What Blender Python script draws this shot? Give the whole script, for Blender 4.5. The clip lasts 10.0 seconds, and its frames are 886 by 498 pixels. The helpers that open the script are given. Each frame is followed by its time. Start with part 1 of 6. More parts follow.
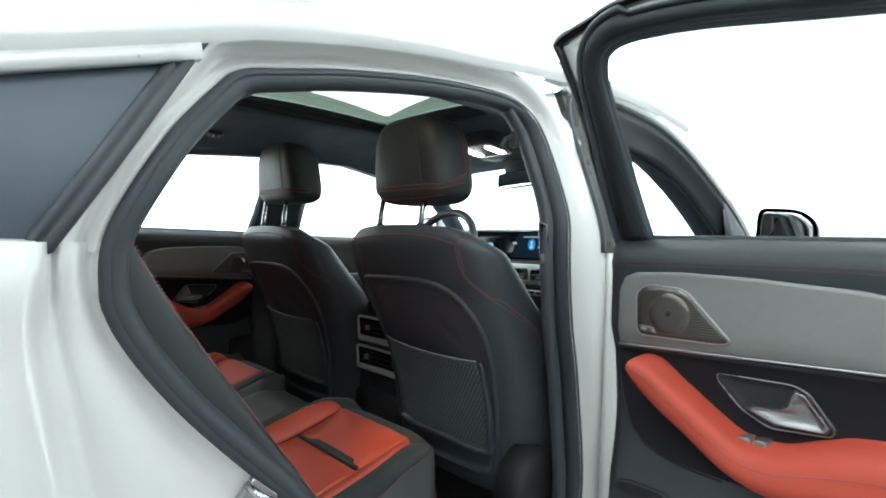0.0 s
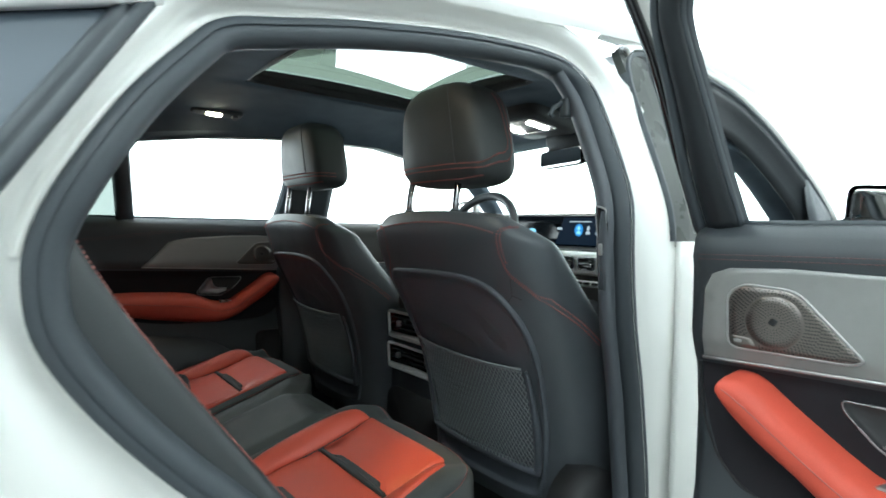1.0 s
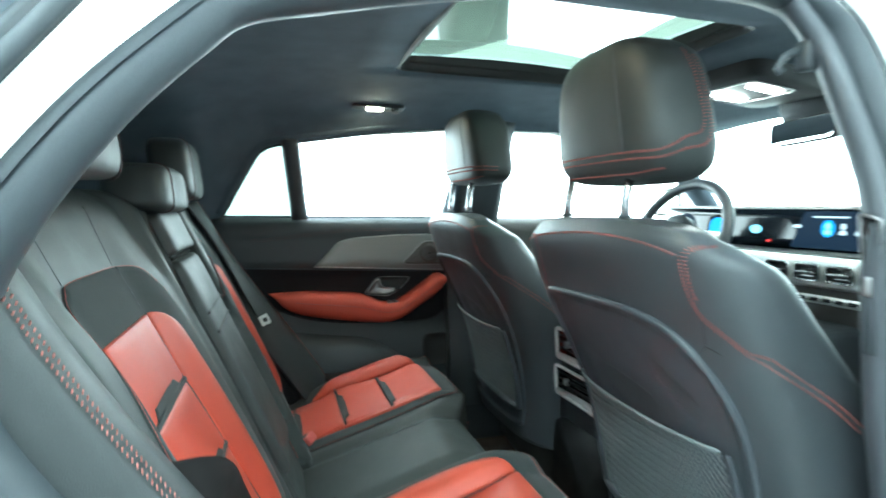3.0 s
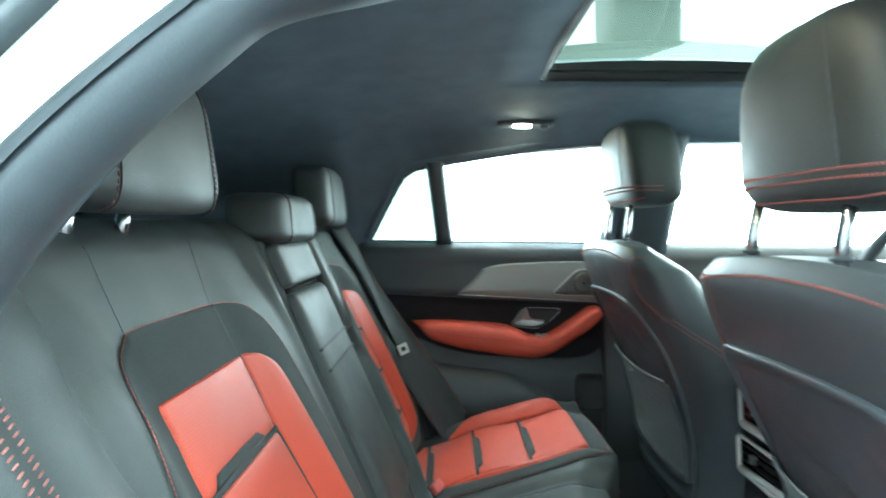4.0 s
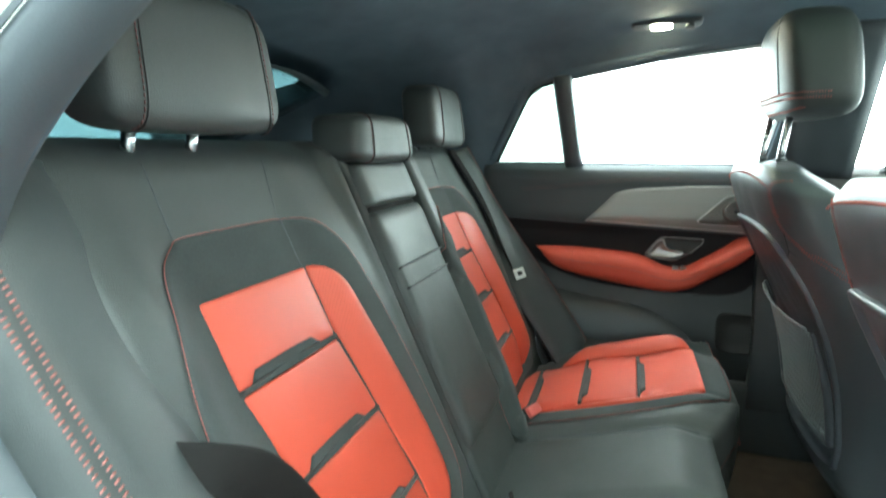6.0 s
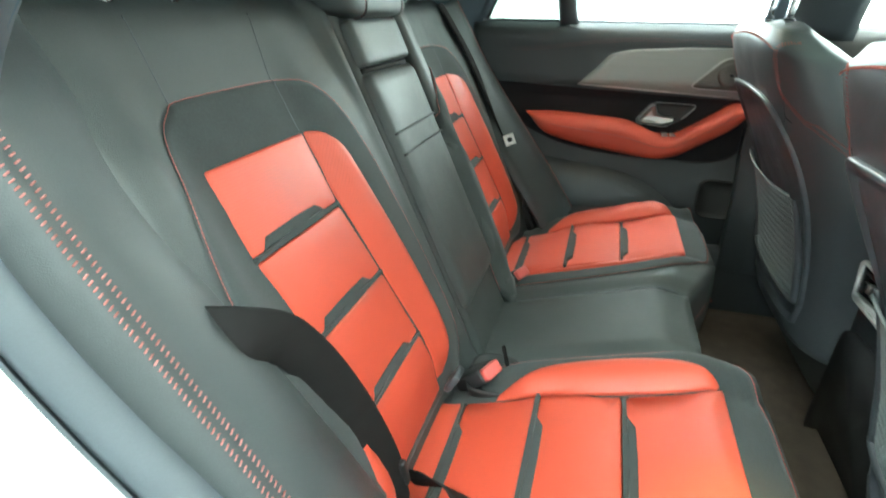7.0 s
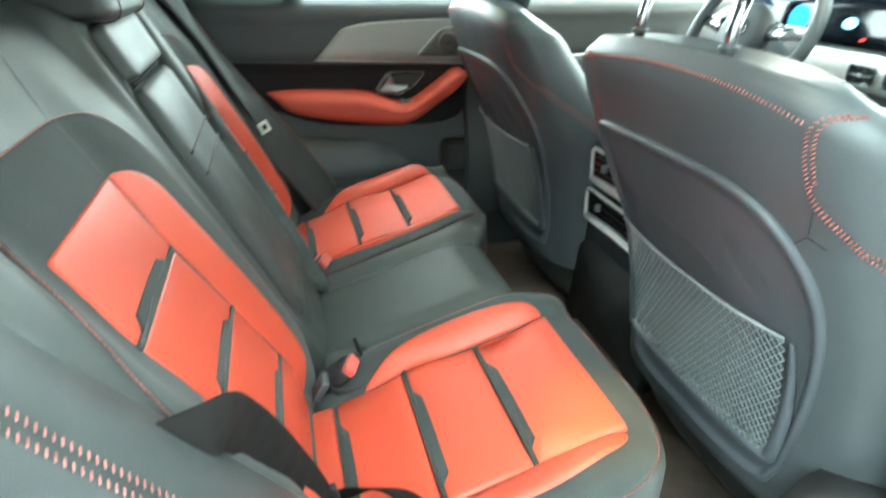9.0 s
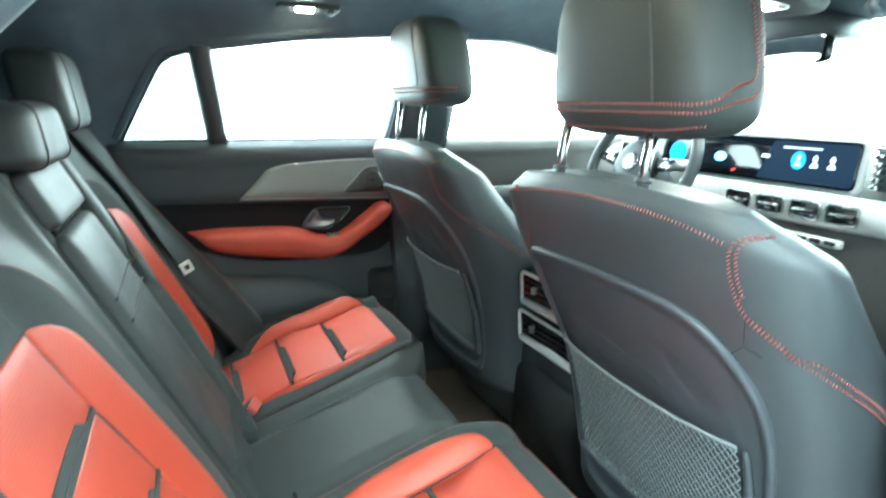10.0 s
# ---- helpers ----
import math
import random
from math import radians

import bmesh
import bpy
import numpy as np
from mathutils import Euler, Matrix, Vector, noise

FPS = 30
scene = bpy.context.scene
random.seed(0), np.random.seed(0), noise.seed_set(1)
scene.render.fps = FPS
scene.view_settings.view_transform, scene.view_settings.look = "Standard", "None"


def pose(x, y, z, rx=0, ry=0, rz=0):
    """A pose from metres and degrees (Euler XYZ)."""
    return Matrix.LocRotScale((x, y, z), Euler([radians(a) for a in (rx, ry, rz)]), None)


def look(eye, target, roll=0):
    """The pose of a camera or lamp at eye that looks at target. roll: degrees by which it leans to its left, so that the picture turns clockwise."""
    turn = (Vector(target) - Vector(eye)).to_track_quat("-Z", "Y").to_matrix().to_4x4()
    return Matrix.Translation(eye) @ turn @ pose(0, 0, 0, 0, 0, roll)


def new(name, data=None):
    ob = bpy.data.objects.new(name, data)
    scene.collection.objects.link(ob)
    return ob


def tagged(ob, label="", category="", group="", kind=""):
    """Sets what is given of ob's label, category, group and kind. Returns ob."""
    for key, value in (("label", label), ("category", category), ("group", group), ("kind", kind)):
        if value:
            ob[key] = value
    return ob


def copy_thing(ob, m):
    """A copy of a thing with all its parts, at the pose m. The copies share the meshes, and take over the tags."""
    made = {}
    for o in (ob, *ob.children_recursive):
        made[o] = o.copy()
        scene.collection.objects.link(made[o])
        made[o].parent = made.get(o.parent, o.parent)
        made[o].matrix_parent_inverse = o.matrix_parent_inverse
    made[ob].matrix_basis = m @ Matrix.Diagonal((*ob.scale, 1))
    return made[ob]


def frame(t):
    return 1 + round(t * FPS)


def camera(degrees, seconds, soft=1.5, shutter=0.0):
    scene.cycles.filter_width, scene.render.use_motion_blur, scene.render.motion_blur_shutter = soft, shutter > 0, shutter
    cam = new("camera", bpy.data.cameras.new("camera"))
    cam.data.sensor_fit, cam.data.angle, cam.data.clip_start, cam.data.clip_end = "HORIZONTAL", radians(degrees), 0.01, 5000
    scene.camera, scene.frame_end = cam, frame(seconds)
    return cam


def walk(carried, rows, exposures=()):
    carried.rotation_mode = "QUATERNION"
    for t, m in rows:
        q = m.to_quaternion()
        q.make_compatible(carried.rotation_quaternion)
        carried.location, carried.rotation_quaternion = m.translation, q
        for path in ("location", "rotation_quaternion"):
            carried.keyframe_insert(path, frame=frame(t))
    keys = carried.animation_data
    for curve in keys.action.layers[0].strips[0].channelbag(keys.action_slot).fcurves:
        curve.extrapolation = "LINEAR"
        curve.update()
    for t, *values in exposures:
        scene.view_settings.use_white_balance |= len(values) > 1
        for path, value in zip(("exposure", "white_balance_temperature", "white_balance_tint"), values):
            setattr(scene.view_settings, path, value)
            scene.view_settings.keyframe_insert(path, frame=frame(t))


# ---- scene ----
cam = camera(78.5, 10.0, soft=1.7, shutter=0.6)
PATH = [
    (0, (1.299, -0.691, 1.065), (-0.172, 0.664, 1.051), 1.9),
    (0.5, (1.23, -0.663, 1.059), (-0.262, 0.668, 1.018), 1.8),
    (1, (1.179, -0.583, 1.075), (-0.379, 0.668, 0.998), 1.2),
    (1.5, (1.17, -0.494, 1.085), (-0.479, 0.634, 0.979), 0.6),
    (2, (1.161, -0.441, 1.097), (-0.58, 0.536, 0.971), 0.4),
    (3.5, (0.951, -0.345, 1.129), (-1.019, -0.026, 1.001), 0.5),
    (4, (0.904, -0.293, 1.139), (-1.094, -0.31, 1.052), 0.5),
    (4.5, (0.879, -0.238, 1.145), (-1.097, -0.543, 1.084), 0.3),
    (5, (0.861, -0.192, 1.148), (-1.072, -0.703, 1.095), 0.4),
    (6.5, (0.854, -0.15, 1.126), (-0.953, -0.764, 0.526), 0.1),
    (7, (0.863, -0.185, 1.132), (-0.886, -0.689, 0.303), 0.7),
    (7.5, (0.88, -0.224, 1.14), (-0.857, -0.527, 0.197), 0.9),
    (8, (0.889, -0.286, 1.157), (-0.804, -0.291, 0.093), 1.4),
    (8.5, (0.873, -0.335, 1.167), (-0.779, -0.055, 0.075), 1.6),
    (9, (0.862, -0.358, 1.185), (-0.825, 0.148, 0.239), 1.2),
    (9.5, (0.853, -0.382, 1.178), (-0.884, 0.313, 0.471), 1.5),
    (10, (0.846, -0.389, 1.19), (-0.899, 0.443, 0.677), 0.9),
]
walk(cam, [(t, look(eye, target, roll)) for t, eye, target, roll in PATH],
     exposures=[(0, 0.36, 5850, 0), (1.0, 0.80, 5750, -3), (2.2, 1.66, 5600, -9), (3.3, 2.20, 5250, -15), (5.2, 2.56, 5250, -15), (6.3, 2.62, 5800, -13), (8.5, 2.82, 5850, -13), (9.2, 2.86, 5600, -15), (10.0, 2.74, 5350, -15)])

# ---- light ----
world = bpy.data.worlds.new("studio_world")
scene.world = world
world.use_nodes = True
world.node_tree.nodes["Background"].inputs[0].default_value = (1, 1, 1, 1)
world.node_tree.nodes["Background"].inputs[1].default_value = 0.3
# The north and west walls themselves emit at this strength.
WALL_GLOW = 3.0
PANEL_GLOW = 6.5

# ---- materials ----


def node_mat(name):
    m = bpy.data.materials.new(name)
    m.use_nodes = True
    return m, m.node_tree.nodes, m.node_tree.links, m.node_tree.nodes["Principled BSDF"]


def surface(name, color, rough=0.5, metal=0.0, grain=900.0, bump=0.15, vary=0.15, coarse=14.0, coat=0.0,
            sheen=0.0, cells=False, stretch=(1, 1, 1), rough_vary=0.08, spec=0.5):
    """A procedural surface: colour varied at two scales, with grain relief and uneven gloss."""
    m, nodes, links, bsdf = node_mat(name)
    tc = nodes.new("ShaderNodeTexCoord")
    mp = nodes.new("ShaderNodeMapping")
    mp.inputs["Scale"].default_value = stretch
    links.new(tc.outputs["Object"], mp.inputs["Vector"])
    big = nodes.new("ShaderNodeTexNoise")
    big.inputs["Scale"].default_value = coarse
    big.inputs["Detail"].default_value = 4
    links.new(mp.outputs[0], big.inputs["Vector"])
    if cells:
        fine = nodes.new("ShaderNodeTexVoronoi")
        fine.inputs["Scale"].default_value = grain
        height = fine.outputs["Distance"]
    else:
        fine = nodes.new("ShaderNodeTexNoise")
        fine.inputs["Scale"].default_value = grain
        fine.inputs["Detail"].default_value = 3
        height = fine.outputs["Fac"]
    links.new(mp.outputs[0], fine.inputs["Vector"])
    add = nodes.new("ShaderNodeMath")
    add.operation = "MULTIPLY_ADD"
    links.new(height, add.inputs[0])
    add.inputs[1].default_value = 0.5
    links.new(big.outputs["Fac"], add.inputs[2])
    ramp = nodes.new("ShaderNodeMapRange")
    ramp.inputs[1].default_value, ramp.inputs[2].default_value = 0.35, 1.15
    ramp.inputs[3].default_value, ramp.inputs[4].default_value = 1 - vary, 1 + vary
    links.new(add.outputs[0], ramp.inputs[0])
    mul = nodes.new("ShaderNodeMix")
    mul.data_type, mul.blend_type = "RGBA", "MULTIPLY"
    mul.inputs["Factor"].default_value = 1.0
    mul.inputs["A"].default_value = (*color, 1)
    links.new(ramp.outputs[0], mul.inputs["B"])
    links.new(mul.outputs["Result"], bsdf.inputs["Base Color"])
    rr = nodes.new("ShaderNodeMapRange")
    rr.inputs[1].default_value, rr.inputs[2].default_value = 0.3, 0.7
    rr.inputs[3].default_value, rr.inputs[4].default_value = max(0.02, rough - rough_vary), min(1, rough + rough_vary)
    links.new(big.outputs["Fac"], rr.inputs[0])
    links.new(rr.outputs[0], bsdf.inputs["Roughness"])
    bsdf.inputs["Metallic"].default_value = metal
    bsdf.inputs["Coat Weight"].default_value = coat
    bsdf.inputs["Coat Roughness"].default_value = 0.05
    bsdf.inputs["Sheen Weight"].default_value = sheen
    bsdf.inputs["Specular IOR Level"].default_value = spec
    if bump:
        bp = nodes.new("ShaderNodeBump")
        bp.inputs["Strength"].default_value = bump
        bp.inputs["Distance"].default_value = 0.0006
        links.new(height, bp.inputs["Height"])
        links.new(bp.outputs[0], bsdf.inputs["Normal"])
    return m


def perforated(name, color, pitch=300.0, depth=0.8):
    """Leather with fine rows of punched dots."""
    m = surface(name, color, 0.5, grain=1100, bump=0.12, vary=0.10, coarse=9)
    nodes, links = m.node_tree.nodes, m.node_tree.links
    bsdf = nodes["Principled BSDF"]
    tc = nodes.new("ShaderNodeTexCoord")
    sep = nodes.new("ShaderNodeSeparateXYZ")
    links.new(tc.outputs["Object"], sep.inputs[0])
    total = None
    along = nodes.new("ShaderNodeMath")
    links.new(sep.outputs["Y"], along.inputs[0])
    links.new(sep.outputs["Z"], along.inputs[1])
    for axis in (sep.outputs["X"], along.outputs[0]):
        k = nodes.new("ShaderNodeMath")
        k.operation = "MULTIPLY"
        k.inputs[1].default_value = pitch * 6.283
        links.new(axis, k.inputs[0])
        s = nodes.new("ShaderNodeMath")
        s.operation = "SINE"
        links.new(k.outputs[0], s.inputs[0])
        if total is None:
            total = s
        else:
            p = nodes.new("ShaderNodeMath")
            p.operation = "MULTIPLY"
            links.new(total.outputs[0], p.inputs[0])
            links.new(s.outputs[0], p.inputs[1])
            total = p
    dots = nodes.new("ShaderNodeMapRange")
    dots.inputs[1].default_value, dots.inputs[2].default_value = 0.45, 0.8
    dots.inputs[3].default_value, dots.inputs[4].default_value = 1.0, depth
    links.new(total.outputs[0], dots.inputs[0])
    old = bsdf.inputs["Base Color"].links[0].from_socket
    mul = nodes.new("ShaderNodeMix")
    mul.data_type, mul.blend_type = "RGBA", "MULTIPLY"
    mul.inputs["Factor"].default_value = 1.0
    links.new(old, mul.inputs["A"])
    links.new(dots.outputs[0], mul.inputs["B"])
    links.new(mul.outputs["Result"], bsdf.inputs["Base Color"])
    return m


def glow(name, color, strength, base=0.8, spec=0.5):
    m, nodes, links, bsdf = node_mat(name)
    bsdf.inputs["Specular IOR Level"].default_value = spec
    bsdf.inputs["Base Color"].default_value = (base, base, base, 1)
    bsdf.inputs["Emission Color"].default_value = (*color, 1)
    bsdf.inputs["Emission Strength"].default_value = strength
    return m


def glass(name, tint, gloss=0.7, gloss_rough=0.0, power=4.0):
    """Thin sheet glass: tinted see-through, with a Fresnel gloss."""
    m = bpy.data.materials.new(name)
    m.use_nodes = True
    nodes, links = m.node_tree.nodes, m.node_tree.links
    nodes.clear()
    out = nodes.new("ShaderNodeOutputMaterial")
    tr = nodes.new("ShaderNodeBsdfTransparent")
    tr.inputs[0].default_value = (*tint, 1)
    gl = nodes.new("ShaderNodeBsdfGlossy")
    gl.inputs["Roughness"].default_value = gloss_rough
    lw = nodes.new("ShaderNodeLayerWeight")
    po = nodes.new("ShaderNodeMath")
    po.operation = "POWER"
    links.new(lw.outputs["Facing"], po.inputs[0])
    po.inputs[1].default_value = power
    fr = nodes.new("ShaderNodeMath")
    fr.operation = "MULTIPLY_ADD"
    links.new(po.outputs[0], fr.inputs[0])
    fr.inputs[1].default_value = gloss
    fr.inputs[2].default_value = 0.04 * gloss
    mix = nodes.new("ShaderNodeMixShader")
    links.new(fr.outputs[0], mix.inputs[0])
    links.new(tr.outputs[0], mix.inputs[1])
    links.new(gl.outputs[0], mix.inputs[2])
    links.new(mix.outputs[0], out.inputs[0])
    return m


LEATHER = surface("black_leather", (0.037, 0.041, 0.0405), 0.55, grain=750, bump=0.25, vary=0.18, cells=True)
LEATHER_SOFT = surface("soft_black_leather", (0.062, 0.069, 0.077), 0.42, grain=900, bump=0.2, vary=0.15, cells=True)
DOOR_BLACK = surface("door_black_leather", (0.030, 0.035, 0.040), 0.5, grain=850, bump=0.22, vary=0.15, cells=True)
SUEDE = surface("charcoal_suede", (0.040, 0.045, 0.045), 0.95, grain=420, bump=0.3, vary=0.35, sheen=0.12, spec=0.2)
RED = perforated("red_leather", (0.50, 0.066, 0.034))
RED_PLAIN = surface("plain_red_leather", (0.50, 0.066, 0.036), 0.62, grain=800, bump=0.25, vary=0.12, cells=True)
THREAD = surface("red_thread", (0.33, 0.095, 0.08), 0.8, grain=2500, bump=0.2, vary=0.25)
LINER = surface("dark_headliner_cloth", (0.090, 0.113, 0.138), 1.0, grain=1500, bump=0.35, vary=0.22, spec=0.2)
DULL_THREAD = surface("faded_thread", (0.13, 0.048, 0.047), 0.8, grain=2500, bump=0.2, vary=0.25)
DASH_SILVER = surface("bright_silver_trim", (0.74, 0.73, 0.72), 0.35, metal=0.2, grain=260, bump=0.05, vary=0.06, stretch=(0.6, 6, 6))
COVER = surface("pillar_cover_film", (0.060, 0.064, 0.058), 0.30, grain=400, bump=0.02, vary=0.06, spec=0.25)
FRAME_BLACK = surface("window_frame_black", (0.015, 0.018, 0.021), 0.5, grain=1200, bump=0.2, vary=0.12, spec=0.35)
FIELD_BLACK = surface("black_door_cloth", (0.014, 0.013, 0.016), 0.85, grain=700, bump=0.3, vary=0.25, spec=0.25)
LEVER = surface("brushed_lever_metal", (0.30, 0.29, 0.29), 0.30, metal=1.0, grain=300, bump=0.03, vary=0.08)
PALE_THREAD = surface("pale_red_thread", (0.30, 0.115, 0.10), 0.8, grain=2500, bump=0.2, vary=0.25)
BOWL = surface("dark_bowl_plastic", (0.014, 0.014, 0.015), 0.6, grain=900, bump=0.1, vary=0.1)
PLASTIC = surface("black_grained_plastic", (0.048, 0.055, 0.062), 0.5, grain=1300, bump=0.3, vary=0.15, cells=True)
SHELL = surface("soft_touch_shell", (0.068, 0.075, 0.087), 0.42, grain=1600, bump=0.12, vary=0.1)
RUBBER = surface("dark_rubber_seal", (0.040, 0.048, 0.056), 0.55, grain=600, bump=0.15, vary=0.2)
GLOSS_BLACK = surface("gloss_black", (0.01, 0.01, 0.011), 0.08, grain=200, bump=0.0, vary=0.1, coat=0.6, rough_vary=0.03)
PAINT = surface("pearl_white_paint", (0.79, 0.785, 0.75), 0.30, grain=3000, bump=0.0, vary=0.015, coarse=2, coat=1.0, rough_vary=0.01)
SILVER = surface("brushed_grey_trim", (0.255, 0.253, 0.247), 0.45, metal=0.35, grain=260, bump=0.08, vary=0.08, stretch=(6, 0.6, 6))
CHROME = surface("satin_chrome", (0.55, 0.55, 0.56), 0.24, metal=1.0, grain=400, bump=0.03, vary=0.05)
BRONZE = surface("perforated_speaker_metal", (0.17, 0.152, 0.14), 0.33, metal=0.85, grain=300, bump=0.05, vary=0.12)
CARPET = surface("brown_black_carpet", (0.064, 0.050, 0.040), 1.0, grain=800, bump=0.8, vary=0.3, coarse=30, spec=0.1)
BOLSTER = surface("bolster_leather", (0.028, 0.032, 0.033), 0.5, grain=800, bump=0.25, vary=0.15, cells=True)
PRIVACY = surface("privacy_glass", (0.066, 0.082, 0.103), 0.42, grain=30, bump=0.0, vary=0.06, rough_vary=0.03)
SATIN = surface("satin_metal", (0.42, 0.41, 0.41), 0.36, metal=0.9, grain=400, bump=0.03, vary=0.05)
NET = surface("grey_elastic_net", (0.21, 0.235, 0.24), 0.7, grain=2000, bump=0.3, vary=0.2)
WEBBING = surface("black_belt_webbing", (0.010, 0.009, 0.009), 0.9, grain=500, bump=0.5, vary=0.2, stretch=(1, 1, 6), spec=0.15)
RED_CLIP = surface("pale_red_plastic", (0.55, 0.10, 0.085), 0.45, grain=700, bump=0.05, vary=0.08)
DASH = surface("dark_brown_dash", (0.085, 0.080, 0.076), 0.5, grain=900, bump=0.25, vary=0.12, cells=True)
# Self-glowing walls stand in for studio light; south and east stay out of view.
SOUTH_WALL_GLOW = glow("glowing_south_wall", (1.0, 1.0, 1.0), 0.08, 0.35)
EAST_WALL_GLOW = glow("glowing_east_wall", (1.0, 1.0, 1.0), 0.20, 0.35)
GLOWING_WALL = glow("glowing_wall", (1.0, 1.0, 0.99), WALL_GLOW, 0.35)
CEILING = surface("ceiling_paint", (0.58, 0.59, 0.58), 0.9, grain=120, bump=0.1, vary=0.04, coarse=1.5)
FLOOR = surface("studio_floor_paint", (0.27, 0.27, 0.265), 0.35, grain=80, bump=0.05, vary=0.05, coarse=1.2)
READING = glow("reading_light", (1.0, 0.88, 0.78), 40.0)
LAMP = glow("ceiling_panel_light", (1.0, 1.0, 0.98), PANEL_GLOW)
DOME = glow("warm_dome_light", (1.0, 0.76, 0.50), 85.0)
ROOF_GLASS = glass("green_roof_glass", (0.080, 0.098, 0.079), 0.95, 0.0, 3.0)
CLEAR_GLASS = glass("clear_glass", (0.93, 0.96, 0.94), 0.3)
REAR_GLASS = glass("teal_rear_glass", (0.15, 0.20, 0.21))
TINT_GLASS = glass("tinted_quarter_glass", (0.11, 0.126, 0.116), 0.4)
SCREEN = surface("display_glass", (0.006, 0.009, 0.014), 0.08, grain=100, bump=0.0, vary=0.1, rough_vary=0.02)
SCREEN_BLUE = glow("display_blue", (0.08, 0.42, 1.0), 0.45, 0.01, 0.05)
SCREEN_PALE = glow("display_pale_blue", (0.35, 0.75, 1.0), 0.7, 0.01, 0.05)
SCREEN_NAVY = glow("display_navy", (0.006, 0.014, 0.030), 0.5, 0.01, 0.05)
SCREEN_WHITE = glow("display_white", (0.85, 0.93, 1.0), 0.4, 0.01, 0.05)
SCREEN_RED = glow("display_red", (1.0, 0.06, 0.06), 0.4, 0.01, 0.05)
MIRROR = surface("mirror_silver", (0.9, 0.9, 0.9), 0.02, metal=1.0, bump=0.0, vary=0.01, rough_vary=0.0)

# ---- mesh tools ----
V = Vector
IDENT = Matrix.Identity(4)


def thing(name, base, label, category, group="", kind=""):
    ob = new(name)
    ob.location = base
    ob.empty_display_size = 0.05
    return tagged(ob, label, category, group, kind)


def where(ob):
    return ob.location + (where(ob.parent) if ob.parent else V((0, 0, 0)))


def part(name, bm, material, parent=None, label="", smooth=True, m=IDENT):
    """Links a bmesh, given in world metres, as one mesh object under its thing."""
    bm.transform(m)
    bmesh.ops.recalc_face_normals(bm, faces=bm.faces)
    me = bpy.data.meshes.new(name)
    if parent is not None:
        bm.transform(Matrix.Translation(-where(parent)))
    bm.to_mesh(me)
    bm.free()
    for p in me.polygons:
        p.use_smooth = smooth
    me.materials.append(material)
    ob = new(name, me)
    if parent is not None:
        ob.parent = parent
    if label:
        ob["label"] = label
    return ob


def lerp(a, b, t):
    return a + (b - a) * t


def step(a, b, x):
    t = min(1.0, max(0.0, (x - a) / (b - a)))
    return t * t * (3 - 2 * t)


def curve1(pairs, x):
    """A smooth-ish piecewise-linear function through (x, y) pairs."""
    if x <= pairs[0][0]:
        return pairs[0][1]
    for (a, p), (b, q) in zip(pairs, pairs[1:]):
        if x <= b:
            return lerp(p, q, (x - a) / (b - a))
    return pairs[-1][1]


def spline(points, n, closed=False):
    """n points of a Catmull-Rom curve through the given ones, evenly by parameter."""
    pts = [V(p) for p in points]
    k = len(pts)
    out = []
    spans = k if closed else k - 1
    total = n if closed else n - 1
    for i in range(n):
        u = i * spans / total
        s = min(int(u), spans - 1)
        f = u - s
        if closed:
            a, b, c, d = pts[(s - 1) % k], pts[s % k], pts[(s + 1) % k], pts[(s + 2) % k]
        else:
            a, b, c, d = pts[max(s - 1, 0)], pts[s], pts[s + 1], pts[min(s + 2, k - 1)]
        out.append(0.5 * ((2 * b) + (c - a) * f + (2 * a - 5 * b + 4 * c - d) * f * f + (3 * b - a - 3 * c + d) * f ** 3))
    return out


def even(points, spacing, closed=False):
    """Points along a polyline at an even spacing."""
    pts = [V(p) for p in points]
    if closed:
        pts.append(pts[0])
    out, left = [pts[0].copy()], spacing
    for a, b in zip(pts, pts[1:]):
        d = (b - a).length
        pos = 0.0
        while d - pos >= left:
            pos += left
            out.append(a.lerp(b, pos / d))
            left = spacing
        left -= d - pos
    return out


def skin(rows, bm=None, wrap=False, skip=None):
    """Quads over rows of points. wrap: each row is a closed ring."""
    bm = bm or bmesh.new()
    grid = [[bm.verts.new(p) for p in row] for row in rows]
    n = len(rows[0])
    for j in range(len(rows) - 1):
        for i in range(n if wrap else n - 1):
            if skip and skip(i, j):
                continue
            k = (i + 1) % n
            bm.faces.new((grid[j][i], grid[j][k], grid[j + 1][k], grid[j + 1][i]))
    return bm, grid


def slab(rows, thick, bm=None, skip=None):
    """A sheet over rows of points with a thickness to the far side of its normals, closed at its rims."""
    bm, grid = skin(rows, bm, skip=skip)
    bmesh.ops.recalc_face_normals(bm, faces=bm.faces)
    bm.normal_update()
    nj, ni = len(rows), len(rows[0])
    made = {}
    faces = [f for f in bm.faces]
    for row in grid:
        for v in row:
            if v.link_faces:
                made[v] = bm.verts.new(v.co - v.normal * thick)
    edges = [e for e in bm.edges if len(e.link_faces) == 1]
    for f in faces:
        bm.faces.new([made[v] for v in reversed(f.verts)])
    for e in edges:
        a, b = e.verts
        bm.faces.new((a, b, made[b], made[a]))
    loose = [v for v in bm.verts if not v.link_faces]
    bmesh.ops.delete(bm, geom=loose, context="VERTS")
    return bm


def loft(rings, caps=True, bm=None):
    bm, grid = skin(rings, bm, wrap=True)
    if caps:
        for row, flip in ((grid[0], True), (grid[-1], False)):
            c = bm.verts.new(sum((v.co for v in row), V((0, 0, 0))) / len(row))
            for a, b in zip(row, row[1:] + row[:1]):
                bm.faces.new((b, a, c) if flip else (a, b, c))
    return bm


